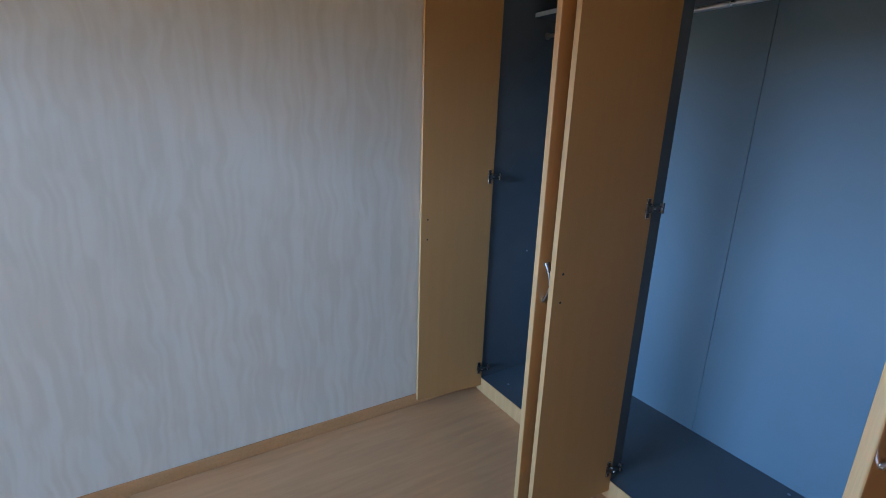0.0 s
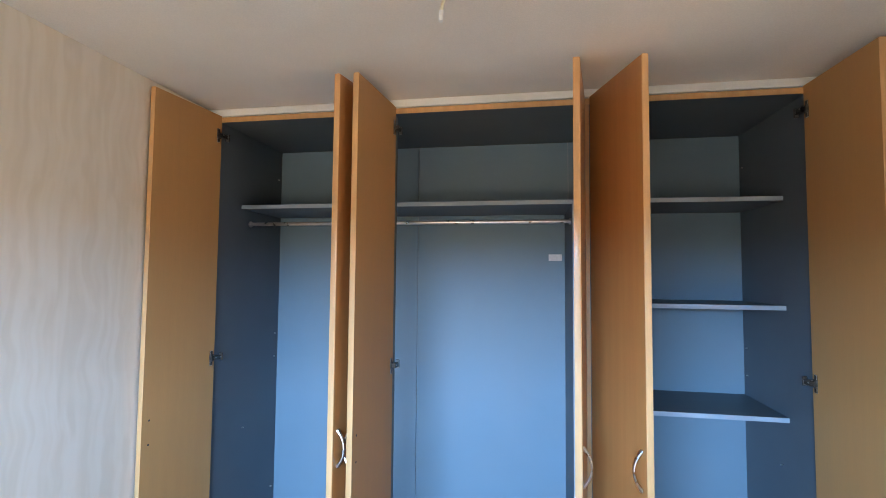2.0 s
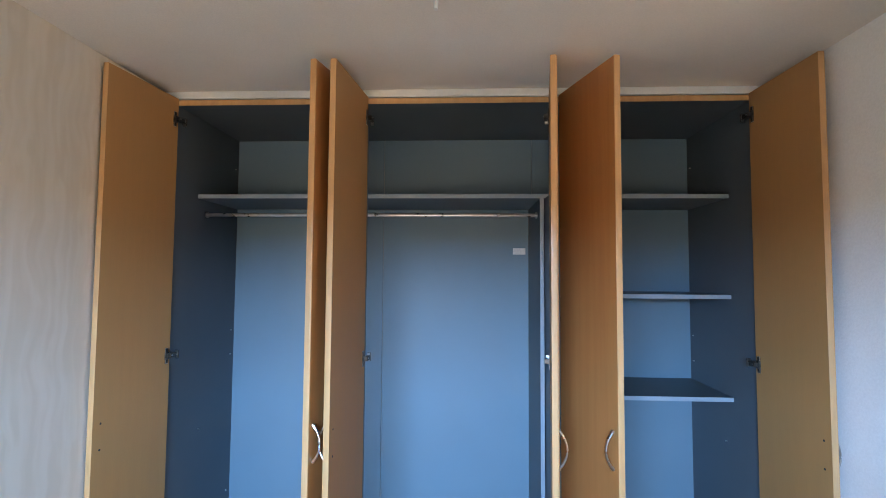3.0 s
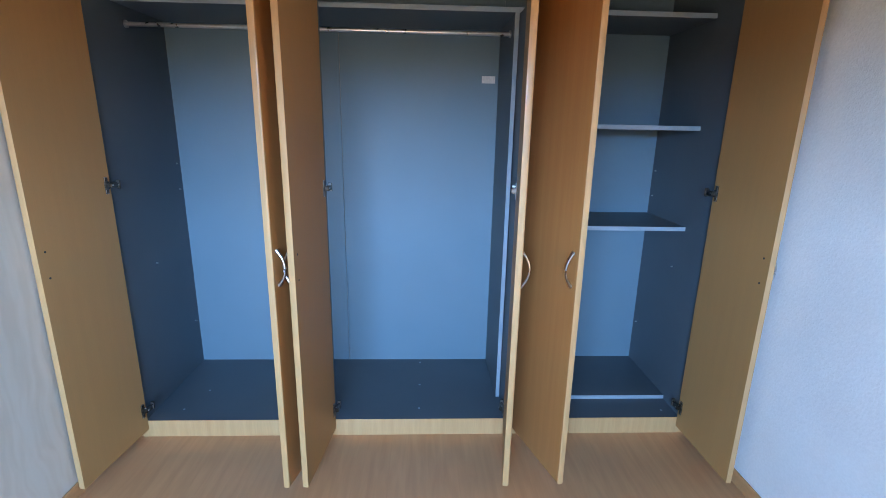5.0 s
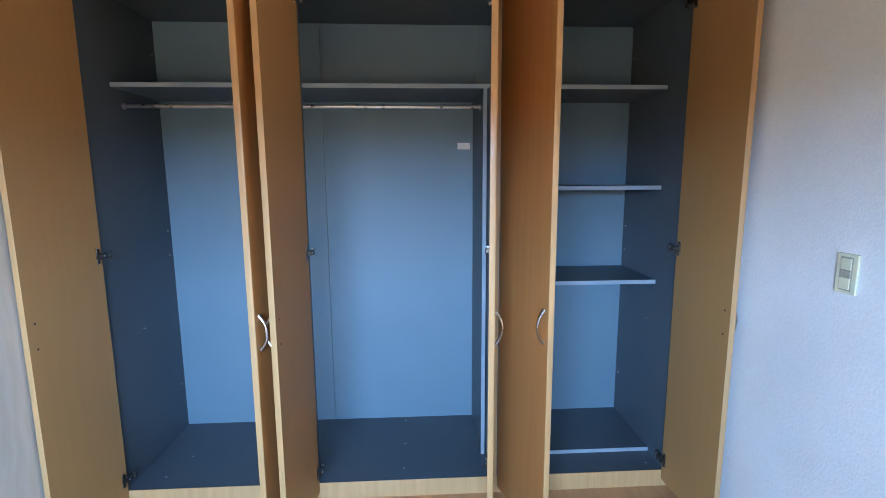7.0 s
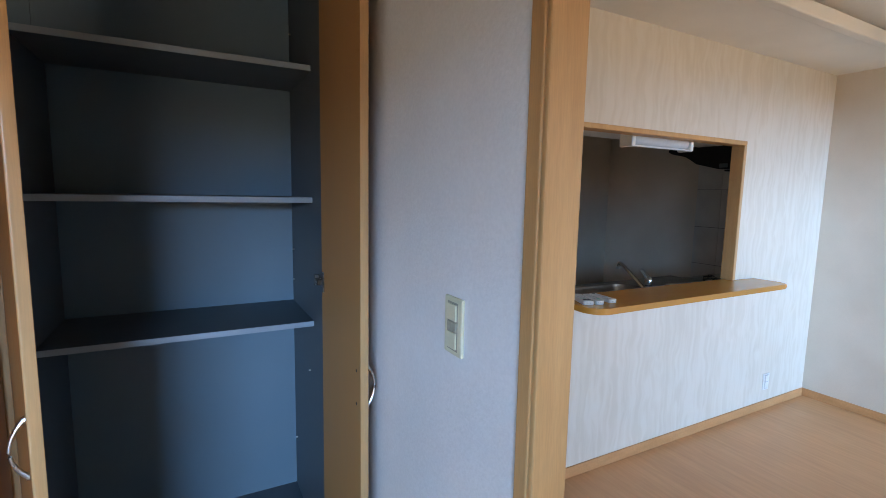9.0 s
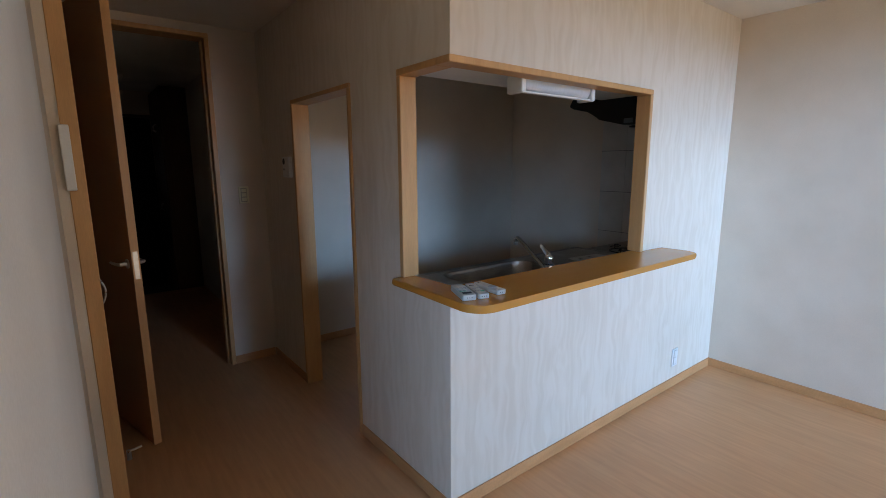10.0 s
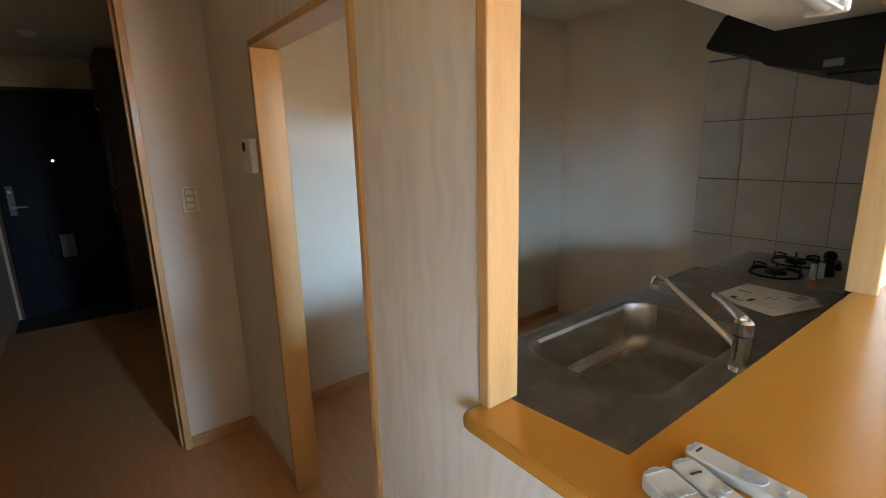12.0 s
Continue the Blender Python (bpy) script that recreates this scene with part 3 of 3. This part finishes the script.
wall_plate("wall_outlet", "white double wall outlet under the serving counter", pose(4.655, KY, 0.205, 0, 0, 0),
           ((0.002, 0.046, WHITE), (-0.046, -0.002, WHITE)), WHITE)
wall_plate("wall_outlet", "white double wall outlet low on the kitchen wall", pose(5.14, KBACK, 0.165, 0, 0, 0),
           ((0.002, 0.046, WHITE), (-0.046, -0.002, WHITE)), WHITE)
wall_plate("wall_outlet", "white double wall outlet low on the stippled wall", pose(XR, 1.060, 0.180, 0, 0, -90),
           ((0.002, 0.046, WHITE), (-0.046, -0.002, WHITE)), WHITE)
i = thing("intercom", "white wall intercom with a dark speaker", "intercom", pose(KX, 3.652, 1.455, 0, 0, -90))
part("body", boxes((-0.086, 0.016, -0.020, 0, -0.066, 0.066), bevel=0.005), WHITE, i)
part("handset", boxes((0.018, 0.048, -0.028, 0, -0.066, 0.066), bevel=0.006), WHITE, i)
part("speaker", cyl(bmesh.new(), (-0.056, -0.019, 0.036), (-0.056, -0.0215, 0.036), 0.020, None, 16), INK, i, "dark round speaker")
for dx in (-0.066, -0.044):
    part("button", boxes((dx - 0.006, dx + 0.006, -0.0215, -0.019, -0.020, -0.008), bevel=0.001), GREYBTN, i)

# ---- serving counter ----
def counter_outline():
    def arc(cx, cy, r, a0, a1, n=8):
        return [(cx + r * math.cos(radians(a0 + (a1 - a0) * k / n)), cy + r * math.sin(radians(a0 + (a1 - a0) * k / n))) for k in range(n + 1)]
    x0, x1, y0 = 2.698, 4.372, 1.768
    return (arc(x0 + 0.095, y0 + 0.095, 0.095, 180, 270, 12) + arc(x1 - 0.06, y0 + 0.06, 0.06, 270, 360) + [(x1, KY - 0.0005), (4.149, KY - 0.0005), (4.149, KY + 0.058),
            (KX + 0.058, KY + 0.058), (KX + 0.058, 2.345)] + arc(x0 + 0.03, 2.315, 0.03, 90, 180, 4))


bm = prism(bmesh.new(), counter_outline(), 0.946, 0.976)
bmesh.ops.bevel(bm, geom=[e for e in bm.edges if abs(e.verts[0].co.z - e.verts[1].co.z) < 1e-6], offset=0.011, segments=4, affect="EDGES", profile=0.5)
bmesh.ops.triangulate(bm, faces=bm.faces[:])
solid("serving_counter", bm, COUNTER, "glossy honey-brown wooden serving counter with rounded edges", "counter")


def remote(label, m, w, l, t, keys, screen, dial=False):
    """A remote control that lies along y, its keys on top and its far end rounded."""
    r = thing("remote_control", label, "remote control", m, "remote controls on the counter")
    arc = [(w / 2 * math.cos(math.pi * k / 12), l / 2 - 0.016 + 0.016 * math.sin(math.pi * k / 12)) for k in range(13)]
    bm = prism(bmesh.new(), [(-w / 2, -l / 2 + 0.006), (-w / 2 + 0.006, -l / 2), (w / 2 - 0.006, -l / 2), (w / 2, -l / 2 + 0.006)] + arc, 0, t)
    bmesh.ops.bevel(bm, geom=[e for e in bm.edges if abs(e.verts[0].co.z - e.verts[1].co.z) < 1e-6], offset=0.0035, segments=3, affect="EDGES", profile=0.5)
    part("body", bm, REMOTE, r)
    part("sender", boxes((-w * 0.36, w * 0.36, l / 2 - 0.011, l / 2 - 0.004, t - 0.004, t + 0.0006), bevel=0.0006), GREYBTN, r, "grey sender window")
    if screen:
        part("screen", boxes((-w * 0.33, w * 0.33, screen[0], screen[1], t - 0.001, t + 0.0008)), INK if screen[2] else CREAM_DARK, r, "dark display")
    for x, y, rx, ry, mt in keys:
        part("button", boxes((x - rx, x + rx, y - ry, y + ry, t - 0.001, t + 0.0016), bevel=0.0006), mt, r)
    if dial:
        part("dial", cyl(bmesh.new(), (0, -l * 0.12, t - 0.001), (0, -l * 0.12, t + 0.0018), 0.017, 0.016, 20), GREYBTN, r, "grey round key")
    for k in range(3):
        part("contact", cyl(bmesh.new(), (-0.009 + 0.009 * k, -l / 2 + 0.0005, t * 0.5), (-0.009 + 0.009 * k, -l / 2 - 0.0006, t * 0.5), 0.0018, None, 8), INK, r)
    return r


keys = [(x, y, 0.0058, 0.0038, GREEN if (x < 0.01 and y < -0.02) else GREYBTN) for y in (0.022, 0.006, -0.014, -0.027) for x in (-0.016, 0.0, 0.016)]
remote("white air conditioner remote with small keys and dark display", pose(2.774, 1.936, 0.976, 0, 0, -22), 0.054, 0.164, 0.022, keys, (-0.062, -0.040, 1))
keys = [(-0.009, 0.0, 0.007, 0.005, GREYBTN), (0.010, 0.004, 0.006, 0.005, GREYBTN), (0.008, -0.044, 0.008, 0.006, GREEN), (-0.009, -0.036, 0.007, 0.007, GREYBTN),
        (-0.002, 0.045, 0.010, 0.0018, INK), (0.010, -0.020, 0.005, 0.004, GREYBTN)]
remote("white slim remote with a green key", pose(2.830, 1.922, 0.976, 0, 0, -20), 0.043, 0.164, 0.020, keys, None)
remote("white slim remote with a round key pad", pose(2.901, 1.926, 0.976, 0, 0, -4), 0.044, 0.160, 0.018,
       [(0.006, -0.055, 0.004, 0.004, GREYBTN), (-0.008, -0.058, 0.004, 0.004, GREYBTN), (0, 0.062, 0.008, 0.0018, INK)], None, True)

# ---- kitchen ----
WZ = 0.862                           # worktop
WY0, WY1, WX0, WX1 = KY + 0.060, 2.705, KX + 0.072, 4.520
SX0, SX1, SY0, SY1 = 3.20, 3.86, 2.225, 2.635
solid("base_cabinet", boxes((WX0, WX1 - 0.003, WY0, WY1 - 0.02, 0.0, WZ - 0.21), bevel=0.003), MELAMINE, "white kitchen base cabinet under the sink", "cabinet")


def rounded(x0, x1, y0, y1, r, n=6):
    out = []
    for cx, cy, a in ((x1 - r, y1 - r, 0), (x0 + r, y1 - r, 90), (x0 + r, y0 + r, 180), (x1 - r, y0 + r, 270)):
        out += [(cx + r * math.cos(radians(a + 90 * k / n)), cy + r * math.sin(radians(a + 90 * k / n))) for k in range(n + 1)]
    return out


def sink_unit(bowl):
    """Steel worktop with a rolled rim, or the deep rounded bowl that is set into it."""
    bm = bmesh.new()
    n = len(rounded(0, 1, 0, 1, 0.1))
    def ring(x0, x1, y0, y1, r, z):
        return [bm.verts.new((x, y, z)) for x, y in rounded(x0, x1, y0, y1, r)]
    rings = [ring(WX0, WX1, WY0, WY1, 0.004, WZ - 0.035), ring(WX0, WX1, WY0, WY1, 0.006, WZ + 0.004), ring(WX0 + 0.012, WX1 - 0.012, WY0 + 0.012, WY1 - 0.012, 0.01, WZ + 0.004),
             ring(WX0 + 0.02, WX1 - 0.02, WY0 + 0.02, WY1 - 0.02, 0.012, WZ - 0.001),
             ring(SX0 - 0.028, SX1 + 0.028, SY0 - 0.028, SY1 + 0.028, 0.10, WZ), ring(SX0 - 0.016, SX1 + 0.016, SY0 - 0.016, SY1 + 0.016, 0.095, WZ + 0.003),
             ring(SX0 - 0.006, SX1 + 0.006, SY0 - 0.006, SY1 + 0.006, 0.09, WZ - 0.002), ring(SX0, SX1, SY0, SY1, 0.085, WZ - 0.014),
             ring(SX0 + 0.010, SX1 - 0.010, SY0 + 0.010, SY1 - 0.010, 0.082, WZ - 0.115)]
    for k in range(1, 6):
        a = radians(18 * k)
        g, h = 0.010 + 0.055 * (1 - math.cos(a)), 0.115 + 0.055 * math.sin(a)
        rings.append(ring(SX0 + g, SX1 - g, SY0 + g, SY1 - g, 0.082 - 0.035 * (1 - math.cos(a)), WZ - h))
    rings.append(ring(SX0 + 0.16, SX1 - 0.16, SY0 + 0.13, SY1 - 0.13, 0.05, WZ - 0.176))
    rim = 5
    use = rings[rim:] if bowl else rings[:rim + 1]
    for a, b in zip(use, use[1:]):
        for k in range(n):
            bm.faces.new((a[k], a[(k + 1) % n], b[(k + 1) % n], b[k]))
    if bowl:
        bm.faces.new(rings[-1])
    for v in [v for v in bm.verts if not v.link_faces]:
        bm.verts.remove(v)
    return bm


w = thing("sink_worktop", "worn brushed steel kitchen worktop with a deep sink", "sink")
part("worktop", sink_unit(False), STEEL, w)
part("bowl", sink_unit(True), STEEL, w, "deep steel sink bowl")

f = thing("faucet", "chrome single-lever kitchen faucet with a long spout", "faucet", pose(3.535, 2.150, WZ))
part("base", cyl(cyl(bmesh.new(), (0, 0, 0), (0, 0, 0.012), 0.031, 0.027), (0, 0, 0.012), (0, 0, 0.096), 0.0245, 0.0235), CHROME, f)
part("collar", cyl(bmesh.new(), (0, 0, 0.096), (0, 0, 0.101), 0.0215, None), DARK, f, "dark joint under the cap")
part("cap", cyl(cyl(bmesh.new(), (0, 0, 0.101), (0, 0, 0.134), 0.0248, 0.0245), (0, 0, 0.134), (0, 0, 0.143), 0.0245, 0.017), CHROME, f)
part("lever", tube(bmesh.new(), [(0.004, 0.006, 0.134), (0.020, 0.034, 0.149), (0.044, 0.074, 0.163), (0.064, 0.108, 0.170)], [0.015, 0.0125, 0.010, 0.0075], 12, 1.5), CHROME, f)
spout = part("spout", tube(bmesh.new(), [(-0.004, 0.012, 0.060), (0.006, 0.070, 0.096), (0.020, 0.160, 0.150), (0.032, 0.232, 0.190), (0.036, 0.256, 0.199), (0.038, 0.268, 0.193), (0.039, 0.272, 0.172)],
                              [0.0125, 0.0118, 0.0112, 0.011, 0.011, 0.011, 0.0125], 14), CHROME, f)
part("nozzle", cyl(bmesh.new(), (0.039, 0.272, 0.174), (0.040, 0.273, 0.158), 0.0135, 0.0125, 16), SATIN, spout, "satin metal nozzle")

s = thing("gas_stove", "two-burner gas stove with black pan supports", "stove", pose(4.535, 2.16, 0.70))
part("body", boxes((0, 0.62, 0, 0.52, 0, 0.135), bevel=0.008), MELAMINE, s)
part("top_plate", boxes((-0.005, 0.625, -0.005, 0.525, 0.135, 0.146), bevel=0.004), ENAMEL, s, "grey-beige enamel top")
for cx in (0.180, 0.465):
    part("drip_pan", cyl(bmesh.new(), (cx, 0.27, 0.146), (cx, 0.27, 0.150), 0.098, 0.090, 28), STEEL, s, "steel drip pan")
    b = part("burner", cyl(cyl(bmesh.new(), (cx, 0.27, 0.150), (cx, 0.27, 0.166), 0.046, 0.040, 24), (cx, 0.27, 0.166), (cx, 0.27, 0.174), 0.034, 0.028, 24), BLACK, s)
    ringp = [(cx + 0.105 * math.cos(2 * math.pi * k / 24), 0.27 + 0.105 * math.sin(2 * math.pi * k / 24), 0.151) for k in range(25)]
    part("support_ring", tube(bmesh.new(), ringp, 0.005, 6), BLACK, b, "black enamel ring")
    for k in range(6):
        a = radians(60 * k + 15)
        d = Vector((math.cos(a), math.sin(a), 0))
        o = Vector((cx, 0.27, 0.146))
        part("support_prong", tube(bmesh.new(), [o + d * 0.105, o + d * 0.105 + Vector((0, 0, 0.036)), o + d * 0.078 + Vector((0, 0, 0.040)), o + d * 0.045 + Vector((0, 0, 0.036))], 0.0048, 6), BLACK, b)
solid("stove_cabinet", boxes((WX1 + 0.003, KEAST - 0.002, WY0, WY1 - 0.02, 0, 0.70), bevel=0.003), MELAMINE, "white low cabinet under the gas stove", "cabinet")

g = thing("gas_tap", "black gas tap with white knobs beside the stove", "gas tap", pose(4.835, 2.262, 0.846))
bm = cyl(bmesh.new(), (0, 0, 0), (0, 0, 0.085), 0.025, 0.020, 18)
bmesh.ops.create_uvsphere(bm, u_segments=18, v_segments=12, radius=0.026, matrix=pose(0.004, 0, 0.092))
part("body", bm, BLACK, g)
part("hose", tube(bmesh.new(), [(0.02, 0, 0.04), (0.06, -0.005, 0.06), (0.10, -0.01, 0.05), (0.13, -0.01, 0.01)], 0.013, 10), BLACK, g)
for dx, dy in ((-0.060, 0.012), (-0.105, 0.030)):
    part("knob", cyl(bmesh.new(), (dx, dy, 0.0), (dx, dy, 0.070), 0.013, 0.012, 14), WHITE, g, "white knob")
solid("gas_lighter", tube(bmesh.new(), [(4.545, 2.225, 0.857), (4.575, 2.245, 0.860), (4.62, 2.27, 0.863), (4.655, 2.29, 0.865)], [0.009, 0.010, 0.007, 0.004], 10), ORANGE,
      "orange plastic gas lighter beside the stove", "lighter")

for n, (x, y, r) in enumerate(((4.190, 2.300, -19), (4.205, 2.312, -12), (4.225, 2.318, -7))):
    p = thing("paper_sheet", "white printed leaflet lying on the worktop", "paper", pose(x, y, WZ + 0.0045 + 0.002 * n, 0, 0, r), "leaflets")
    part("sheet", boxes((-0.130, 0.130, -0.125, 0.125, 0, 0.0012)), SHEET, p)
    if n == 2:
        for x0, x1, y0, y1 in ((-0.105, -0.080, 0.055, 0.075), (-0.100, -0.060, 0.000, 0.016), (0.005, 0.012, 0.050, 0.100), (-0.115, -0.108, 0.020, 0.060),
                               (0.050, 0.058, -0.105, -0.060), (0.075, 0.083, -0.110, -0.070), (0.098, 0.106, -0.110, -0.070), (-0.03, 0.02, -0.02, -0.017), (-0.02, 0.03, -0.04, -0.037)):
            part("print", boxes((x0, x1, y0, y1, 0.0012, 0.0016)), INK, p, "dark print")

solid("upper_cabinet", boxes((KX + 0.072, 4.315, KY + 0.072, 2.420, 1.858, 2.380), bevel=0.002), MELAMINE, "white wall cabinet over the sink", "cabinet")
h = thing("range_hood", "matt black kitchen range hood", "range hood", pose(4.325, KY + 0.075, 1.70))
def hood_mesh():
    bm = bmesh.new()
    prof = [(0.0, -0.006), (0.20, 0.0), (0.368, 0.041), (0.405, 0.073), (0.455, 0.100), (0.556, 0.119), (0.594, 0.138), (0.594, 0.150), (0.533, 0.249),
            (0.36, 0.30), (0.36, 0.66), (0.0, 0.66)]
    a = [bm.verts.new((0.0, y, z)) for y, z in prof]
    b = [bm.verts.new((0.75, y, z)) for y, z in prof]
    bm.faces.new(a)
    bm.faces.new(b[::-1])
    for k in range(len(prof)):
        bm.faces.new((a[k], b[k], b[(k + 1) % len(prof)], a[(k + 1) % len(prof)]))
    bmesh.ops.bevel(bm, geom=bm.edges[:], offset=0.003, segments=2, affect="EDGES")
    return bm
part("shell", hood_mesh(), BLACK, h)
part("filter", boxes((0.06, 0.68, 0.03, 0.19, -0.014, -0.004), bevel=0.002), BLACK, h)
part("lamp_cover", boxes((-0.006, 0.040, 0.130, 0.190, 0.010, 0.036), bevel=0.004), FLAP, h)

l = thing("kitchen_lamp", "white under-cabinet fluorescent lamp, switched off", "lamp", pose(3.222, 2.074, 1.772))
part("back_plate", boxes((0.004, 0.532, 0.006, 0.090, 0.070, 0.0855), bevel=0.002), WHITE, l)
bm = bmesh.new()
outline = [(0.010 + 0.076 * k / 16, 0.072 - 0.066 * math.sin(math.pi * k / 16) ** 0.35) for k in range(17)]
a = [bm.verts.new((0.030, y, z)) for y, z in outline]
b = [bm.verts.new((0.506, y, z)) for y, z in outline]
for k in range(16):
    bm.faces.new((a[k], a[k + 1], b[k + 1], b[k]))
bm.faces.new(a)
bm.faces.new(b[::-1])
bm.faces.new((a[0], b[0], b[-1], a[-1]))
part("diffuser", bm, DIFFUSER, l, "pale grey ribbed diffuser")
for x0, x1 in ((0.0, 0.031), (0.505, 0.536)):
    part("end_cap", boxes((x0, x1, 0.0, 0.094, 0.0, 0.0855), bevel=0.009), WHITE, l)
part("lower_lip", boxes((0.031, 0.505, 0.008, 0.018, 0.002, 0.010), bevel=0.002), WHITE, l)

# ---- closet front, hall door and dark hall ----
c = thing("closet", "brown wooden closet front beside the hall door", "closet")
part("side_panel", boxes((1.60, 1.634, 2.90, 2.92, 0, 2.38)), PLAIN, c, "papered return")
part("frame", boxes((1.634, 1.690, 2.895, 2.930, 0, 2.36), bevel=0.003), TRIM, c)
d = part("door", boxes((1.655, 1.677, 2.932, 3.400, 0.02, 2.34), bevel=0.003), BEECH_IN, c)
o = new("handle", HANDLE)
o.parent, o.matrix_basis = d, pose(1.677, 2.99, 0.95, 0, 0, 90)
part("frame", boxes((1.634, 1.690, 3.402, 3.435, 0, 2.36), bevel=0.003), TRIM, c)
part("side_panel", boxes((1.60, 1.634, 3.41, 3.43, 0, 2.38)), PLAIN, c, "papered return")
part("top_rail", boxes((1.60, 1.690, 2.895, 3.435, 2.36, 2.384)), TRIM, c)
part("latch_box", boxes((1.627, 1.659, 2.868, 2.895, 1.375, 1.618), bevel=0.004), WHITE, c, "white plastic strip")

d = thing("hall_door", "tall brown wooden hall door, standing open", "door", Matrix.Translation((1.632, 4.195, 0)) @ Matrix.Rotation(math.atan2(3.345 - 4.195, 1.850 - 1.632), 4, "Z"))
part("leaf", boxes((0, 0.868, -0.018, 0.018, 0.008, 2.292), bevel=0.002), BEECH_OUT, d)
part("edge_strip", boxes((0.868, 0.8705, -0.018, 0.018, 0.008, 2.292)), EDGE, d, "pale beech edge")
k = part("lock_plate", boxes((0.8705, 0.872, -0.011, 0.011, 0.91, 1.05), bevel=0.0005), SATIN, d)
for s in (-1, 1):
    part("lever", tube(bmesh.new(), [(0.815, s * 0.018, 0.985), (0.815, s * 0.052, 0.985), (0.80, s * 0.060, 0.985), (0.74, s * 0.062, 0.985), (0.71, s * 0.060, 0.985)],
                       [0.011, 0.009, 0.008, 0.007, 0.006], 10), SATIN, d, "satin lever handle")
    part("rose", cyl(bmesh.new(), (0.815, s * 0.018, 0.985), (0.815, s * 0.024, 0.985), 0.024, None, 18), SATIN, d)
d = thing("door_stop", "small metal door stop on the floor", "door stop", pose(1.715, 3.300, 0))
part("post", cyl(bmesh.new(), (0, 0, 0), (0, 0, 0.05), 0.012, 0.010, 14), SATIN, d)
part("arm", tube(bmesh.new(), [(-0.01, 0, 0.045), (0.03, 0.0, 0.047), (0.058, 0.0, 0.052)], [0.007, 0.006, 0.005], 8), SATIN, d)

e = thing("entrance_door", "dark blue-grey steel entrance door, closed", "door", pose(1.61, 7.735, -0.10), kind="structure")
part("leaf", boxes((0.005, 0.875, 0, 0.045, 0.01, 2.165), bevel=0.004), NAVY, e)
part("lock", boxes((0.06, 0.115, -0.018, 0, 1.02, 1.30), bevel=0.006), FLAP, e, "grey lock plate")
part("lever", tube(bmesh.new(), [(0.088, -0.018, 1.10), (0.088, -0.055, 1.10), (0.11, -0.062, 1.10), (0.20, -0.062, 1.10)], [0.011, 0.010, 0.009, 0.008], 10), SATIN, e)
part("lock_cylinder", cyl(bmesh.new(), (0.088, -0.018, 1.245), (0.088, -0.026, 1.245), 0.016, 0.014, 18), SATIN, e)
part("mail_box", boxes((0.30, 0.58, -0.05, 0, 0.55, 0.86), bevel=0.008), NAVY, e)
part("mail_slot", boxes((0.385, 0.50, -0.056, -0.05, 0.57, 0.80), bevel=0.003), FLAP, e, "grey steel flap")
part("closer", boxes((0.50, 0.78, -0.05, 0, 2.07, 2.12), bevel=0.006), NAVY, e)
m, nt, b = material("daylight_peephole", 0.3)
b.inputs["Emission Color"].default_value, b.inputs["Emission Strength"].default_value = (0.75, 0.85, 1, 1), 3.0
part("peephole", cyl(bmesh.new(), (0.45, -0.004, 1.52), (0.45, 0.0, 1.52), 0.008, None, 14), m, e, "peephole with daylight behind")
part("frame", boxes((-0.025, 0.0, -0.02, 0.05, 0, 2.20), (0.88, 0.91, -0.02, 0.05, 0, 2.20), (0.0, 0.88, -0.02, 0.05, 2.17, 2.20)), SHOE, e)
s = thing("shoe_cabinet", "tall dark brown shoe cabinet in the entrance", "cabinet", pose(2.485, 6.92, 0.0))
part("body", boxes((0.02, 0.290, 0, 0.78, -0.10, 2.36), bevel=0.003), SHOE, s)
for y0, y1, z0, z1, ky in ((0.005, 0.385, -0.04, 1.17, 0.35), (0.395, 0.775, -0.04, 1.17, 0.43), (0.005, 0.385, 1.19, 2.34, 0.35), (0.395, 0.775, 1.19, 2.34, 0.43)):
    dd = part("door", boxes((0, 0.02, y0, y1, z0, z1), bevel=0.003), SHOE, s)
    part("handle", tube(bmesh.new(), [(0, ky, (0.92 if z0 < 1 else 1.86) + 0.01), (-0.025, ky, (0.92 if z0 < 1 else 1.86) + 0.03), (-0.025, ky, (0.92 if z0 < 1 else 1.86) + 0.08), (0, ky, (0.92 if z0 < 1 else 1.86) + 0.10)], 0.006, 8), SATIN, dd)
l = thing("hall_ceiling_lamp", "small white round hall ceiling lamp, off", "lamp", pose(2.09, 6.6, CEILING))
part("shade", cyl(bmesh.new(), (0, 0, -0.05), (0, 0, 0), 0.05, 0.07, 24), CEIL, l)

# ---- tiles behind the stove ----
solid("tile_backing", boxes((KEAST - 0.006, KEAST - 0.0005, KY + 0.112, 3.115, 0.70, 1.940)), GROUT, "dark grout bed", "wall", "structure")
t = thing("tiled_wall", "glossy ivory wall tiles with dark joints", "tiles", kind="structure")
TILE_MESH = mesh_of("tile", boxes((-0.012, -0.004, 0.0010, 0.2360, 0.0022, 0.3498), bevel=0.0015), TILE)
for col in range(4):
    for row in range(4):
        o = new("tile", TILE_MESH)
        o.parent, o.matrix_basis = t, pose(KEAST - 0.0025, 3.112 - 0.237 * (col + 1), 0.521 + 0.352 * row)
